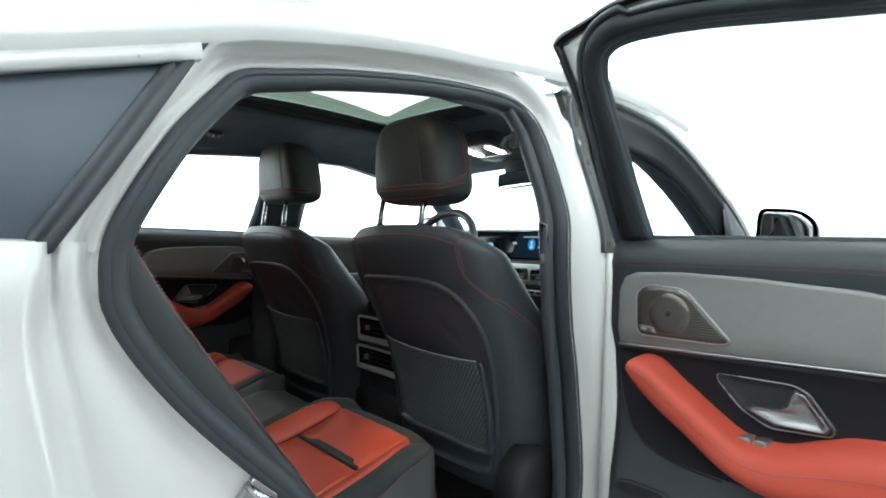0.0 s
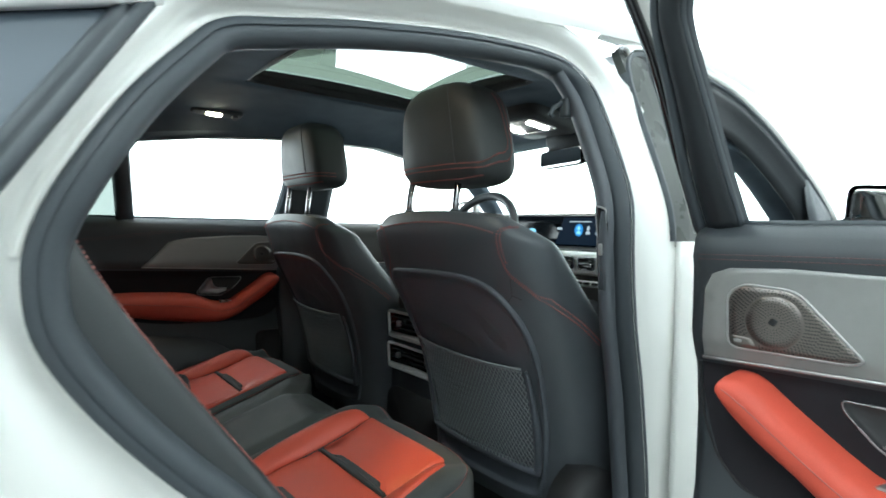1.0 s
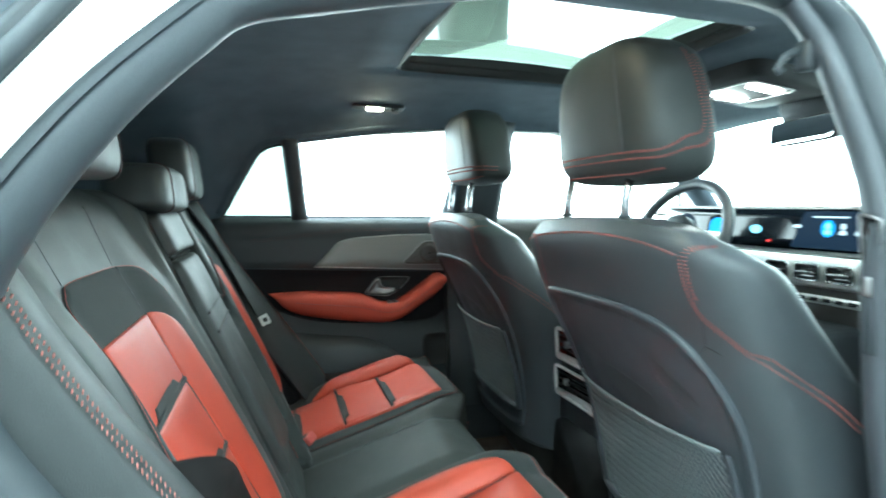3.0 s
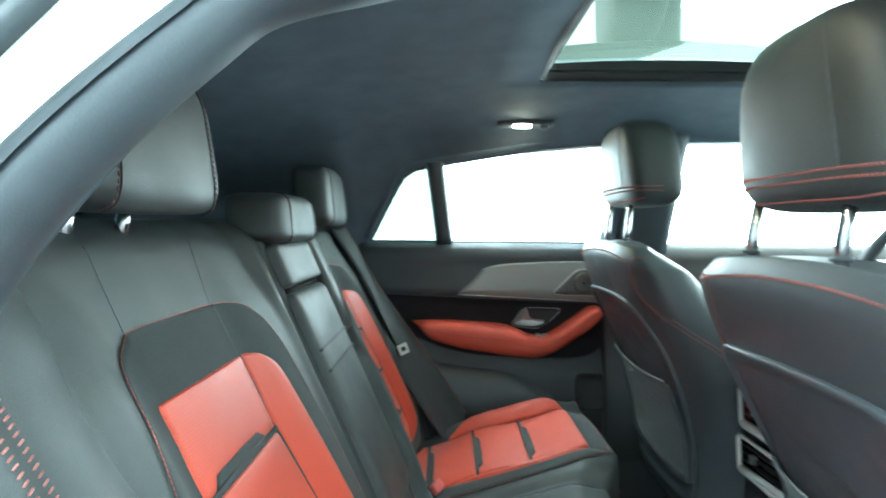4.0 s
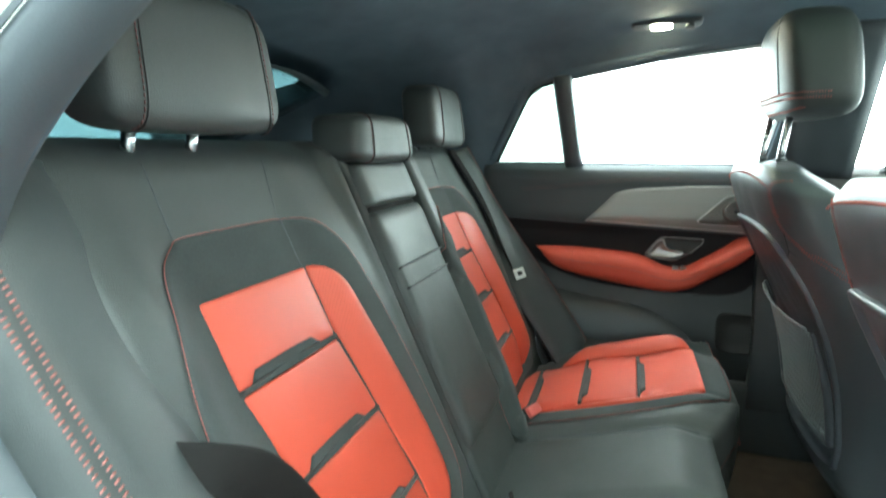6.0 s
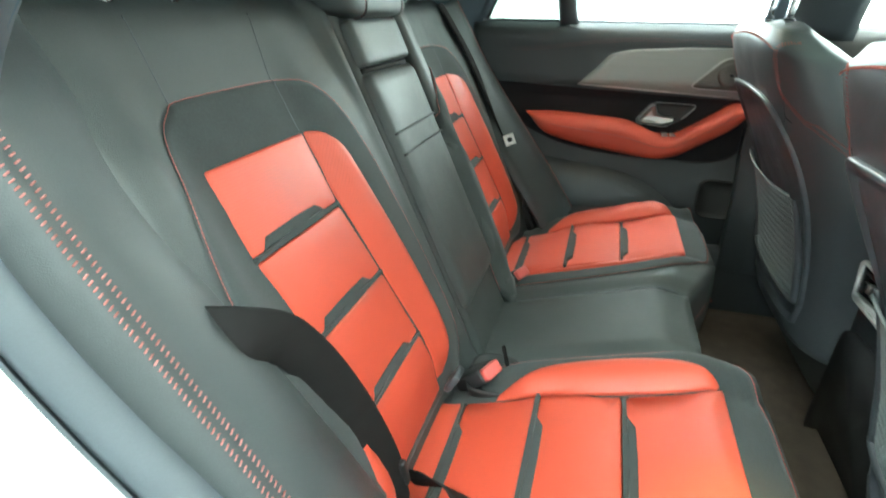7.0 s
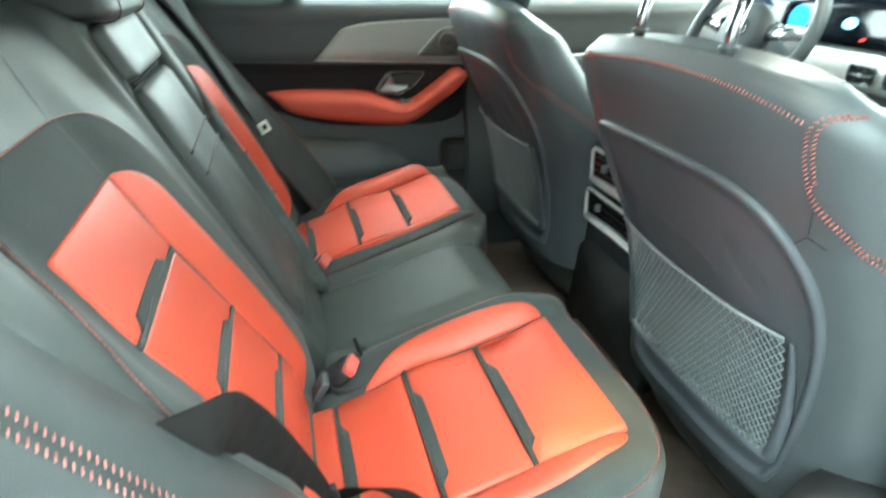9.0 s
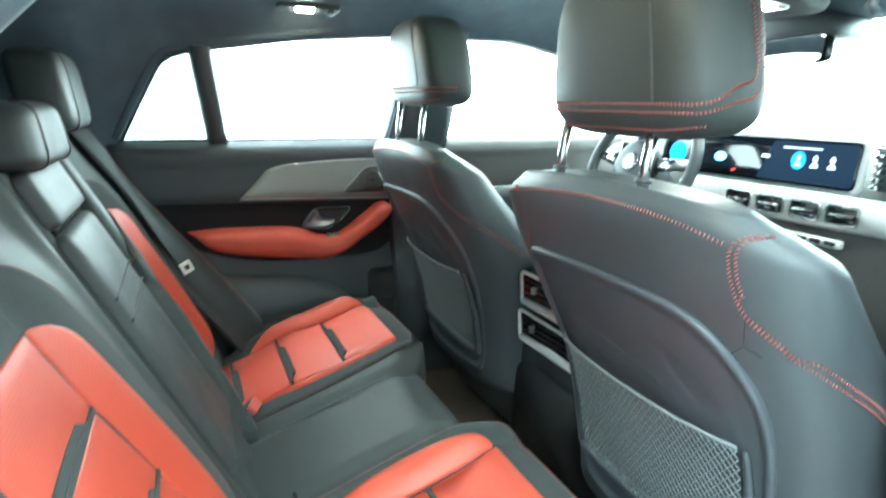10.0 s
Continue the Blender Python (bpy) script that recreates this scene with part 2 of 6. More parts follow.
def tube(points, r, sides=8, closed=False, bm=None, flat=1.0):
    """A round (or flattened) bar along points. r: one radius or one for each point."""
    pts = [V(p) for p in points]
    n = len(pts)
    rs = r if isinstance(r, (list, tuple)) else [r] * n
    rings, up = [], None
    for i, p in enumerate(pts):
        a = pts[(i - 1) % n] if (closed or i > 0) else p
        b = pts[(i + 1) % n] if (closed or i < n - 1) else p
        d = (b - a).normalized()
        if up is None:
            up = d.orthogonal().normalized()
            if abs(d.z) < 0.9:
                up = (V((0, 0, 1)) - d * d.z).normalized()
        up = (up - d * up.dot(d)).normalized()
        side = d.cross(up)
        rings.append([p + (side * math.cos(t) * flat + up * math.sin(t)) * rs[i]
                      for t in (2 * math.pi * k / sides for k in range(sides))])
    if closed:
        rings.append(rings[0])
        bm, grid = skin(rings, bm, wrap=True)
        bmesh.ops.remove_doubles(bm, verts=bm.verts, dist=1e-6)
        return bm
    return loft(rings, True, bm)


def block(sx, sy, sz, at=(0, 0, 0), bevel=0.004, seg=2, bm=None, turn=None):
    """A bevelled block, centred at a place."""
    own = bmesh.new()
    bmesh.ops.create_cube(own, size=1.0, matrix=Matrix.Diagonal((sx, sy, sz, 1)))
    if bevel:
        bmesh.ops.bevel(own, geom=own.edges[:], offset=min(bevel, 0.45 * min(sx, sy, sz)), segments=seg, profile=0.6, affect="EDGES")
    own.transform(Matrix.Translation(at) @ (turn or IDENT))
    if bm is None:
        return own
    tmp = bpy.data.meshes.new("tmp")
    own.to_mesh(tmp)
    own.free()
    bm.from_mesh(tmp)
    bpy.data.meshes.remove(tmp)
    return bm


def pad(outline, place, h, rings=((1.0, 0.0), (0.985, 0.55), (0.95, 0.85), (0.88, 1.0), (0.6, 1.0), (0.3, 1.0)), sink=0.0, bm=None, n=0, centre=None):
    """A cushioned piece over a surface. outline: 2D points round it; place(a, b, height) gives the 3D point."""
    o = [V((p[0], p[1], 0)) for p in outline]
    if n:
        gap = sum((b - a).length for a, b in zip(o, o[1:] + o[:1])) / n
        o = [a.lerp(b, k / c) for a, b, c in ((a, b, max(1, round((b - a).length / gap))) for a, b in zip(o, o[1:] + o[:1])) for k in range(c)]
    c = V((*centre, 0)) if centre else sum(o, V((0, 0, 0))) / len(o)
    bm = bm or bmesh.new()
    rows = [[place(p.x, p.y, -sink) for p in o]] if sink else []
    for s, k in rings:
        rows.append([place(*(c + (p - c) * s).xy, h * k) for p in o])
    bm, grid = skin(rows, bm, wrap=True)
    top = bm.verts.new(place(c.x, c.y, h * rings[-1][1]))
    last = grid[-1]
    for a, b in zip(last, last[1:] + last[:1]):
        bm.faces.new((a, b, top))
    return bm


def stitches(path, pitch=0.0062, length=0.0042, r=0.00085, bm=None, out=None):
    """A row of sewn stitches along a path; out(place): the surface's normal, for stitches that lie slanted across."""
    bm = bm or bmesh.new()
    pts = even(path, pitch)
    for a, b in zip(pts, pts[1:]):
        d = b - a
        if d.length < 1e-6:
            continue
        d.normalize()
        if out:
            d = (d * 0.35 + d.cross(out(a)).normalized() * 0.93).normalized()
        e = a + d * length
        side = d.orthogonal().normalized()
        other = d.cross(side)
        ring = [side, other, -side, -other]
        va = [bm.verts.new(a + k * r) for k in ring]
        vb = [bm.verts.new(e + k * r) for k in ring]
        for i in range(4):
            bm.faces.new((va[i], va[(i + 1) % 4], vb[(i + 1) % 4], vb[i]))
        bm.faces.new(va[::-1])
        bm.faces.new(vb)
    return bm


def rounded(outline, radius, n=4):
    """A 2D polygon with its corners rounded off."""
    out = []
    pts = [V((p[0], p[1])) for p in outline]
    for i, p in enumerate(pts):
        a, b = pts[i - 1], pts[(i + 1) % len(pts)]
        r = min(radius, 0.45 * (a - p).length, 0.45 * (b - p).length)
        s, e = p + (a - p).normalized() * r, p + (b - p).normalized() * r
        for k in range(n + 1):
            t = k / n
            q = (1 - t) ** 2 * s + 2 * t * (1 - t) * p + t * t * e
            out.append((q.x, q.y))
    return out


def ellipse(ca, cb, ra, rb, n=24):
    return [(ca + ra * math.cos(2 * math.pi * k / n), cb + rb * math.sin(2 * math.pi * k / n)) for k in range(n)]

# ---- the studio ----
GROUND = -0.17
TOP = 2.93
ROOM_TURN = pose(0, 0, 0, 0, 0, 28)


def room_slab(name, sx, sy, sz, at, material, label, category):
    ob = part(name, block(sx, sy, sz, at, 0.01, 1), material, None, "", False, ROOM_TURN)
    return tagged(ob, label, category, "", "structure")


room_slab("floor", 12.2, 10.1, 0.1, (-1.0, -1.05, GROUND - 0.05), FLOOR, "pale grey painted studio floor under the car", "floor")
room_slab("ceiling", 12.2, 10.1, 0.1, (-1.0, -1.05, TOP + 0.05), CEILING, "off-white painted studio ceiling with light panels", "ceiling")
wall_h = TOP - GROUND
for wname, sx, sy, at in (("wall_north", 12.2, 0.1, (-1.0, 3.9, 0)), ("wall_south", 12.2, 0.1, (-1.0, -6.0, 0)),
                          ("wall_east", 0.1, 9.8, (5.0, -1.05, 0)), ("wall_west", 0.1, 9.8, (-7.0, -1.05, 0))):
    room_slab(wname, sx, sy, wall_h - 0.008, (at[0], at[1], (TOP + GROUND) / 2), {"wall_south": SOUTH_WALL_GLOW, "wall_east": EAST_WALL_GLOW}.get(wname, GLOWING_WALL), "plain white studio wall that glows by itself", "wall")


def ceiling_light(at):
    ob = thing("ceiling_light", at, "white square-edged LED panel lamp set under the ceiling", "ceiling lamp", "ceiling lamps")
    w, d = 0.62, 1.5
    rim = bmesh.new()
    for sx, sy, x, y in ((w, 0.03, 0, d / 2), (w, 0.03, 0, -d / 2), (0.03, d + 0.03, w / 2, 0), (0.03, d + 0.03, -w / 2, 0)):
        block(sx, sy, 0.05, (at[0] + x, at[1] + y, at[2] - 0.025), 0.004, 1, rim)
    part("frame", rim, CEILING, ob, smooth=False)
    part("diffuser", block(w - 0.03, d - 0.03, 0.012, (at[0], at[1], at[2] - 0.03), 0.003, 1), LAMP, ob, smooth=False)
    return ob


first_lamp = None
for gx in (-3.2, -1.6, 0.0, 1.6, 3.2):
    for gy in (-4.0, -1.6, 0.8):
        p = ROOM_TURN @ V((gx, gy, TOP))
        if first_lamp is None:
            first_lamp = ceiling_light((0, 0, TOP))
            first_lamp.matrix_basis = Matrix.Translation(p) @ ROOM_TURN
        else:
            copy_thing(first_lamp, Matrix.Translation(p) @ ROOM_TURN)

# ---- the car's shell ----


def side_x(z):
    """Half width of the right flank at a height."""
    a, b = 0.69 - 0.42 * (z - 1.05), 0.664
    return (a + b - math.sqrt((a - b) ** 2 + 0.0004)) / 2 + 0.002


# the rear door opening, from the sill's rear end up the rear pillar, along the roof and down the middle pillar
OPENING = [(0.12, 0.47), (-0.08, 0.50), (-0.24, 0.60), (-0.365, 0.735), (-0.485, 0.862), (-0.553, 0.955), (-0.572, 1.015), (-0.562, 1.08),
           (-0.505, 1.178), (-0.445, 1.250), (-0.409, 1.282), (-0.345, 1.301), (-0.24, 1.327), (-0.08, 1.357),
           (0.06, 1.373), (0.145, 1.375), (0.195, 1.352), (0.221, 1.300), (0.224, 1.16), (0.212, 1.05),
           (0.224, 0.92), (0.250, 0.80), (0.280, 0.60), (0.268, 0.50), (0.22, 0.47)]
LOOP = spline([(0, y + 0.026 * step(0.08, 0.19, y), z) for y, z in OPENING], 150, True)


def loop_frame(i, pts=LOOP):
    n = len(pts)
    t = (pts[(i + 1) % n] - pts[(i - 1) % n]).normalized()
    out = V((0, t.z, -t.y))
    c = V((0, -0.12, 0.95))
    return out if out.dot(pts[i] - c) > 0 else -out


def around(profile, wide=lambda p: 1.0, keep=None, s=1):
    """Rows of points that follow the door opening; profile: (outward, lift) pairs."""
    rows = []
    idx = [i for i in range(len(LOOP)) if keep is None or keep(LOOP[i])]
    for i in idx:
        p, o = LOOP[i], loop_frame(i)
        k = wide(p)
        row = []
        for d, lift in profile:
            q = p + o * (d * k)
            row.append(V((s * (side_x(q.z) + lift), q.y, q.z)))
        rows.append(row)
    return rows


car = thing("car_body", (0, 0.1, 0.3), "pearl white coupe-style SUV shell with black door seals", "car body")
seal_prof = [(-0.018, -0.050), (-0.025, -0.035), (-0.028, -0.016), (-0.022, -0.002), (-0.014, 0.005), (-0.005, 0.005), (0.002, 0.0), (0.004, -0.012)]
rows = around(seal_prof)
rows.append(rows[0])
part("door_seal", skin(rows)[0], RUBBER, car, "thick dark grey rubber seal round the door opening")
rows = around([(-0.006, 0.0075), (-0.002, 0.0085), (0.003, 0.0065), (0.004, 0.000)])
rows.append(rows[0])
part("seal_lip", skin(rows)[0], RUBBER, car)
# painted flange round the opening
flange = [(-0.002, -0.012), (0.004, -0.006), (0.009, -0.003), (0.013, -0.004), (0.018, -0.009), (0.024, -0.010), (0.030, -0.004), (0.036, 0.008), (0.042, 0.017), (0.050, 0.023), (0.060, 0.024)]
rows = around(flange, wide=lambda p: lerp(1.0, 0.70, step(-0.40, -0.47, p.y)), keep=lambda p: (p.y < 0.16 and p.z > 1.045) or p.z > 1.36)
start = next(i for i in range(len(rows)) if (rows[i][0] - rows[i - 1][0]).length > 0.05) if any((a[0] - b[0]).length > 0.05 for a, b in zip(rows, rows[1:])) else 0
rows = rows[start:] + rows[:start]
part("door_flange", skin(rows)[0], PAINT, car, "glossy white painted door jamb")
# middle pillar
pillar = []
for i, p in enumerate(LOOP):
    if p.y > 0.10 and 0.48 < p.z < 1.362 and p.y > 0.17:
        low = step(1.06, 1.03, p.z)
        pillar.append([V((side_x(p.z) + l, p.y + d * 0.83, p.z)) for d, l in ((-0.002, -0.014), (0.012, -0.010), (0.030, -0.006), (0.05, 0.002), (0.085, 0.012), (0.118, 0.014), (lerp(0.150, 0.140, low), 0.016), (0.158, lerp(0.006, 0.027, low)), (lerp(0.160, 0.185, low), lerp(-0.03, 0.031, low)))])
part("middle_pillar", skin(pillar)[0], PAINT, car, "white painted pillar between the doors")

# outer roof, from the right gutter across to the left
ROOF_Y = [-1.55, -1.2, -0.9, -0.6, -0.44, -0.316, -0.2, -0.105, 0.033, 0.2, 0.35, 0.45, 0.6, 0.8, 1.0]


def gutter(y):
    return curve1([(-1.55, 0.88), (-0.9, 1.108), (-0.6, 1.212), (-0.456, 1.265), (-0.40, 1.286), (-0.345, 1.301), (-0.24, 1.327), (-0.08, 1.357), (0.06, 1.374), (0.2, 1.395), (0.45, 1.425), (0.65, 1.435), (0.8, 1.43), (1.0, 1.40)], y)


def roof_top(y):
    return curve1([(-1.55, 1.18), (-0.9, 1.335), (-0.6, 1.41), (-0.316, 1.462), (-0.132, 1.498), (0.033, 1.518), (0.203, 1.530), (0.411, 1.538), (0.6, 1.530), (0.8, 1.505), (1.0, 1.46)], y)


def roof_row(y, s):
    g, r = gutter(y), roof_top(y)
    x = side_x(g)
    pts = [(x + 0.020, g + 0.036), (x + 0.027, g + 0.050), (x + 0.024, g + 0.062), (x + 0.008, g + 0.078), (x - 0.028, g + 0.100),
           (0.45, max(r, g + 0.105)), (0.36, r + 0.014), (0.25, r + 0.024)]
    return [V((s * a, y, b)) for a, b in pts]


def roof_full(y):
    right = roof_row(y, 1)
    mid = [V((x, y, right[-1].z + 0.010 * (1 - (x / 0.25) ** 2))) for x in (0.125, 0.0, -0.125)]
    return right + mid + [V((-p.x - (0.05 if p.x > 0.5 else 0), p.y, p.z + (0.024 if p.x > 0.46 else 0.0))) for p in reversed(right)]


roof_rows = [roof_full(lerp(ROOF_Y[j // 3], ROOF_Y[min(j // 3 + 1, len(ROOF_Y) - 1)], (j % 3) / 3)) for j in range(3 * (len(ROOF_Y) - 1) + 1)]


def in_sunroof(i, j):
    a, b = roof_rows[j][i], roof_rows[j + 1][(i + 1) % len(roof_rows[j])]
    x, y = (a.x + b.x) / 2, (a.y + b.y) / 2
    return abs(x) < 0.45 and -0.25 < y < 0.65 or (y < -0.9 and abs(x) < 0.56)


part("roof", skin(roof_rows, skip=in_sunroof)[0], PAINT, car, "white painted roof skin")
UPPER = [(d * 0.7, l) for d, l in flange]
# rear quarter below the belt: jamb with its ridge, crease, rounded shoulder and outer skin
rows = []
for k in range(46):
    z = lerp(1.056, 0.36, k / 45)
    seal_y = curve1([(0.36, 0.10), (0.47, 0.06), (0.50, -0.06), (0.60, -0.222), (0.66, -0.285), (0.744, -0.369), (0.827, -0.449), (0.899, -0.511), (0.955, -0.554), (0.984, -0.565), (1.015, -0.568), (1.056, -0.566)], z)
    crease = curve1([(0.36, -0.46), (0.5, -0.50), (0.7, -0.55), (0.827, -0.578), (0.964, -0.607), (1.008, -0.610), (1.056, -0.613)], z)
    skin_y = crease - curve1([(0.36, 0.06), (0.845, 0.058), (0.956, 0.050), (1.0, 0.042), (1.056, 0.028)], z)
    row = []
    for f, l in ((-0.10, -0.014), (0.0, -0.006), (0.05, -0.003), (0.10, -0.005), (0.18, -0.012), (0.27, -0.011), (0.36, -0.002), (0.55, 0.006), (0.8, 0.010), (0.94, 0.008), (1.0, 0.006)):
        y = lerp(seal_y, crease, f)
        l = lerp(l, curve1(UPPER, seal_y - y), step(0.97, 1.035, z))
        row.append(V((side_x(z) + l, y, z)))
    for f, l in ((0.10, 0.010), (0.25, 0.026), (0.45, 0.046), (0.7, 0.060), (1.0, 0.068)):
        row.append(V((side_x(z) + l * step(1.10, 1.0, z) + 0.024 * step(1.0, 1.07, z) * min(1, f * 3), lerp(crease, skin_y, f), z)))
    for u, l in ((0.03, 0.074), (0.10, 0.080), (0.25, 0.080), (0.5, 0.06), (0.75, 0.03)):
        row.append(V((side_x(z) + l * step(1.10, 1.0, z) + 0.024 * step(1.0, 1.07, z), skin_y - u, z)))
    rows.append(row)
part("rear_quarter_panel", skin(rows)[0], PAINT, car, "white painted rear wing with a soft shoulder")
part("rear_quarter_panel_left", skin([[V((-p.x - 0.05, p.y, p.z)) for p in r[12:]] for r in rows])[0], PAINT, car, "white painted rear wing")
# the lock's striker on the jamb
striker = part("door_striker", block(0.010, 0.045, 0.030, (side_x(0.74) + 0.004, -0.405, 0.752), 0.003, turn=pose(0, 0, 0, -42, 0, 0)), SATIN, car, "metal door striker")
part("striker_loop", tube([(side_x(0.74) + 0.008, -0.392, 0.748), (side_x(0.74) + 0.034, -0.396, 0.752), (side_x(0.74) + 0.034, -0.416, 0.768), (side_x(0.74) + 0.008, -0.420, 0.772)], 0.0045, 8), CHROME, striker)
# body side round the pillar's head, easing from the roof flange into the pillar
PILLAR_SIDE = [(-0.002, -0.014), (0.012, -0.010), (0.030, -0.006), (0.050, 0.002), (0.085, 0.012), (0.118, 0.014), (0.15, 0.016)]
rows = []
for i, p in enumerate(LOOP):
    if p.y > 0.09 and p.z > 1.24:
        ease = step(1.372, 1.27, p.z) if p.y > 0.15 else 0.0
        o = loop_frame(i)
        row = []
        for d in (0.004, 0.009, 0.013, 0.018, 0.024, 0.030, 0.036, 0.042, 0.050, 0.062, 0.08, 0.10, 0.13):
            if d > 0.05:
                d = lerp(0.05 + (d - 0.05) * 0.12, d, ease)
            q = p + o * d
            proud = 0.0015 - 0.003 * max(step(0.12, 0.095, p.y), step(1.27, 1.245, p.z))
            row.append(V((side_x(q.z) + lerp(curve1(flange, d), curve1(PILLAR_SIDE, d), ease) + proud, q.y, q.z)))
        rows.append(row)
part("pillar_head", skin(rows)[0], PAINT, car, "white painted body side above the pillar")
# rear quarter window with its trims


def flank(y, z, lift):
    return V((side_x(z) + lift, y, z))


QG = [(-0.484, 1.268), (-0.66, 1.209), (-0.95, 1.112), (-1.13, 1.05), (-0.636, 1.05)]
part("quarter_glass", pad(QG, lambda a, b, h: flank(a, b, 0.020 + h), 0.003, n=160), PRIVACY, car, "dark tinted rear quarter glass")
part("window_trim", slab([[flank(lerp(-0.456, -0.622, t) + d, lerp(1.312, 1.045, t) + d * 0.2, l) for d, l in ((0.006, 0.022), (0.002, 0.032), (-0.010, 0.032), (-0.013, 0.026), (-0.017, 0.030), (-0.026, 0.028), (-0.030, 0.018))] for t in [k / 24 for k in range(25)]], 0.004), RUBBER, car, "black window edge trim")
for nm, a, b, w in (("chrome_top_trim", (-0.470, 1.301), (-1.15, 1.063), 0.027), ("chrome_low_trim", (-0.630, 1.058), (-1.15, 1.058), 0.030)):
    part(nm, slab([[flank(lerp(a[0], b[0], t), lerp(a[1], b[1], t) - d, l) for d, l in ((0, 0.024), (0.003, 0.036), (w - 0.003, 0.037), (w, 0.024))] for t in [k / 20 for k in range(21)]], 0.003), DASH_SILVER, car, "satin chrome window strip")
part("gutter_trim", slab([[flank(lerp(-0.456, -1.15, t), lerp(1.311, 1.068, t) - d, l) for d, l in ((-0.015, 0.022), (-0.013, 0.041), (-0.003, 0.043), (0.000, 0.030))] for t in [k / 20 for k in range(21)]], 0.003), RUBBER, car)
# sill
part("sill", block(0.10, 1.0, 0.16, (0.665, 0.25, 0.38), 0.03, 3), PAINT, car, "white painted sill")
part("sill_left", block(0.10, 2.6, 0.16, (-0.74, 0.2, 0.40), 0.03, 3), PAINT, car)

# ---- headliner ----


def win_top(y):
    return curve1([(-1.5, 0.99), (-0.575, 0.99), (-0.54, 1.085), (-0.42, 1.283), (-0.396, 1.299), (-0.333, 1.311), (-0.107, 1.347),
                   (0.144, 1.370), (0.34, 1.376), (0.52, 1.378), (0.705, 1.352), (0.98, 1.27)], y)


def liner_mid(y):
    return curve1([(-1.5, 1.13), (-1.25, 1.22), (-1.0, 1.305), (-0.8, 1.365), (-0.5, 1.428), (-0.3, 1.446), (-0.105, 1.453), (0.45, 1.456), (0.7, 1.437), (0.98, 1.39)], y)


def liner_half(y, wide):
    zw, zc = win_top(y), liner_mid(y)
    p0 = V((wide - 0.43 * (zw - 1.086), zw))
    zt = max(zc - 0.016, zw + 0.02)
    p1 = V((wide - 0.43 * (zt - 1.086), zt))
    p2 = V((0.25, zc - 0.006))
    out = []
    for k in range(15):
        t = k / 14
        q = (1 - t) ** 2 * p0 + 2 * t * (1 - t) * p1 + t * t * p2
        out.append(V((min(q.x, 0.628) if wide < 0.7 else q.x, y, q.y)))
    return out


LY = sorted({round(v, 4) for v in [-1.5, -1.25, -1.05, -0.93, -0.85, -0.75, -0.66, -0.6, -0.575, -0.56, -0.54, -0.5, -0.46, -0.42, -0.396, -0.36, -0.333, -0.28, -0.2, -0.105, 0.0, 0.1, 0.2, 0.3, 0.4, 0.45, 0.52, 0.6, 0.7, 0.8, 0.9, 0.98]})
liner_rows = []
for y in LY:
    half = liner_half(y, 0.632)
    mid = [V((x, y, half[-1].z + 0.006 * (1 - (x / 0.25) ** 2))) for x in (0.15, 0.05, -0.05, -0.15)]
    liner_rows.append(half + mid + [V((-p.x, p.y, p.z)) for p in reversed(liner_half(y, 0.739))])


def liner_hole(i, j):
    a, b = liner_rows[j][i], liner_rows[j + 1][i + 1]
    x, y = (a.x + b.x) / 2, (a.y + b.y) / 2
    return (abs(x) < 0.25 and -0.105 < y < 0.45) or (y < -0.93 and abs(x) < 0.44)


headliner = thing("headliner", (0, 0, 1.3), "dark charcoal cloth headliner with pillar trims", "headliner")
part("roof_cloth", slab(liner_rows, 0.006, skip=liner_hole), LINER, headliner)

# unseen left body rail, added to block light leaking in over the windows
rows = []
for k in range(40):
    y = lerp(-0.46, 0.95, k / 39)
    zw, g = win_top(y), gutter(y)
    x = 0.739 - 0.43 * (zw - 1.086)
    rows.append([V((-x - 0.030, y, zw - 0.006)), V((-x - 0.040, y, zw + 0.015)), V((-x - 0.030, y, zw + 0.045)), V((-0.62, y, max(g + 0.105, zw + 0.08))), V((-0.56, y, max(g + 0.135, zw + 0.11)))])
part("left_leak_rail", slab(rows, 0.004), PAINT, car, "unseen white rail added to keep light out over the windows")

# sunroof


def pane_z(x, y):
    return 1.470 + 0.014 * (1 - (x / 0.27) ** 2) + 0.012 * (1 - ((y - 0.17) / 0.31) ** 2)


sunroof = thing("sunroof", (0, 0.17, 1.45), "green-tinted panoramic glass sunroof in a black frame", "sunroof")
SR = rounded([(-0.25, -0.105), (0.25, -0.105), (0.25, 0.45), (-0.25, 0.45)], 0.03, 5)
loop = even([V((a, b, 1.449)) for a, b in SR], 0.02, True)
for nm, prof, mt in (("frame", ((-0.010, 0.006), (-0.008, -0.002), (0.0, -0.006), (0.010, -0.001), (0.010, 0.012), (0.012, 0.022)), BOWL),
                     ("rubber_channel", ((0.010, 0.012), (0.016, 0.010), (0.018, 0.016)), BOWL)):
    rws = []
    for i, p in enumerate(loop):
        t = (loop[(i + 1) % len(loop)] - loop[i - 1]).normalized()
        inward = V((-t.y, t.x, 0))
        if inward.dot(V((0, 0.17, 1.449)) - p) < 0:
            inward = -inward
        row = [p + inward * d + V((0, 0, h)) for d, h in prof]
        if nm == "rubber_channel":
            row.append(V((row[-1].x, row[-1].y, pane_z(row[-1].x, row[-1].y) - 0.003)))
        rws.append(row)
    rws.append(rws[0])
    part(nm, skin(rws)[0], mt, sunroof)
part("pane", skin([[V((x, y, pane_z(x, y))) for x in [k * 0.0262 for k in range(-10, 11)]] for y in [-0.118 + 0.029 * k for k in range(21)]])[0], ROOF_GLASS, sunroof, "green tinted roof glass")

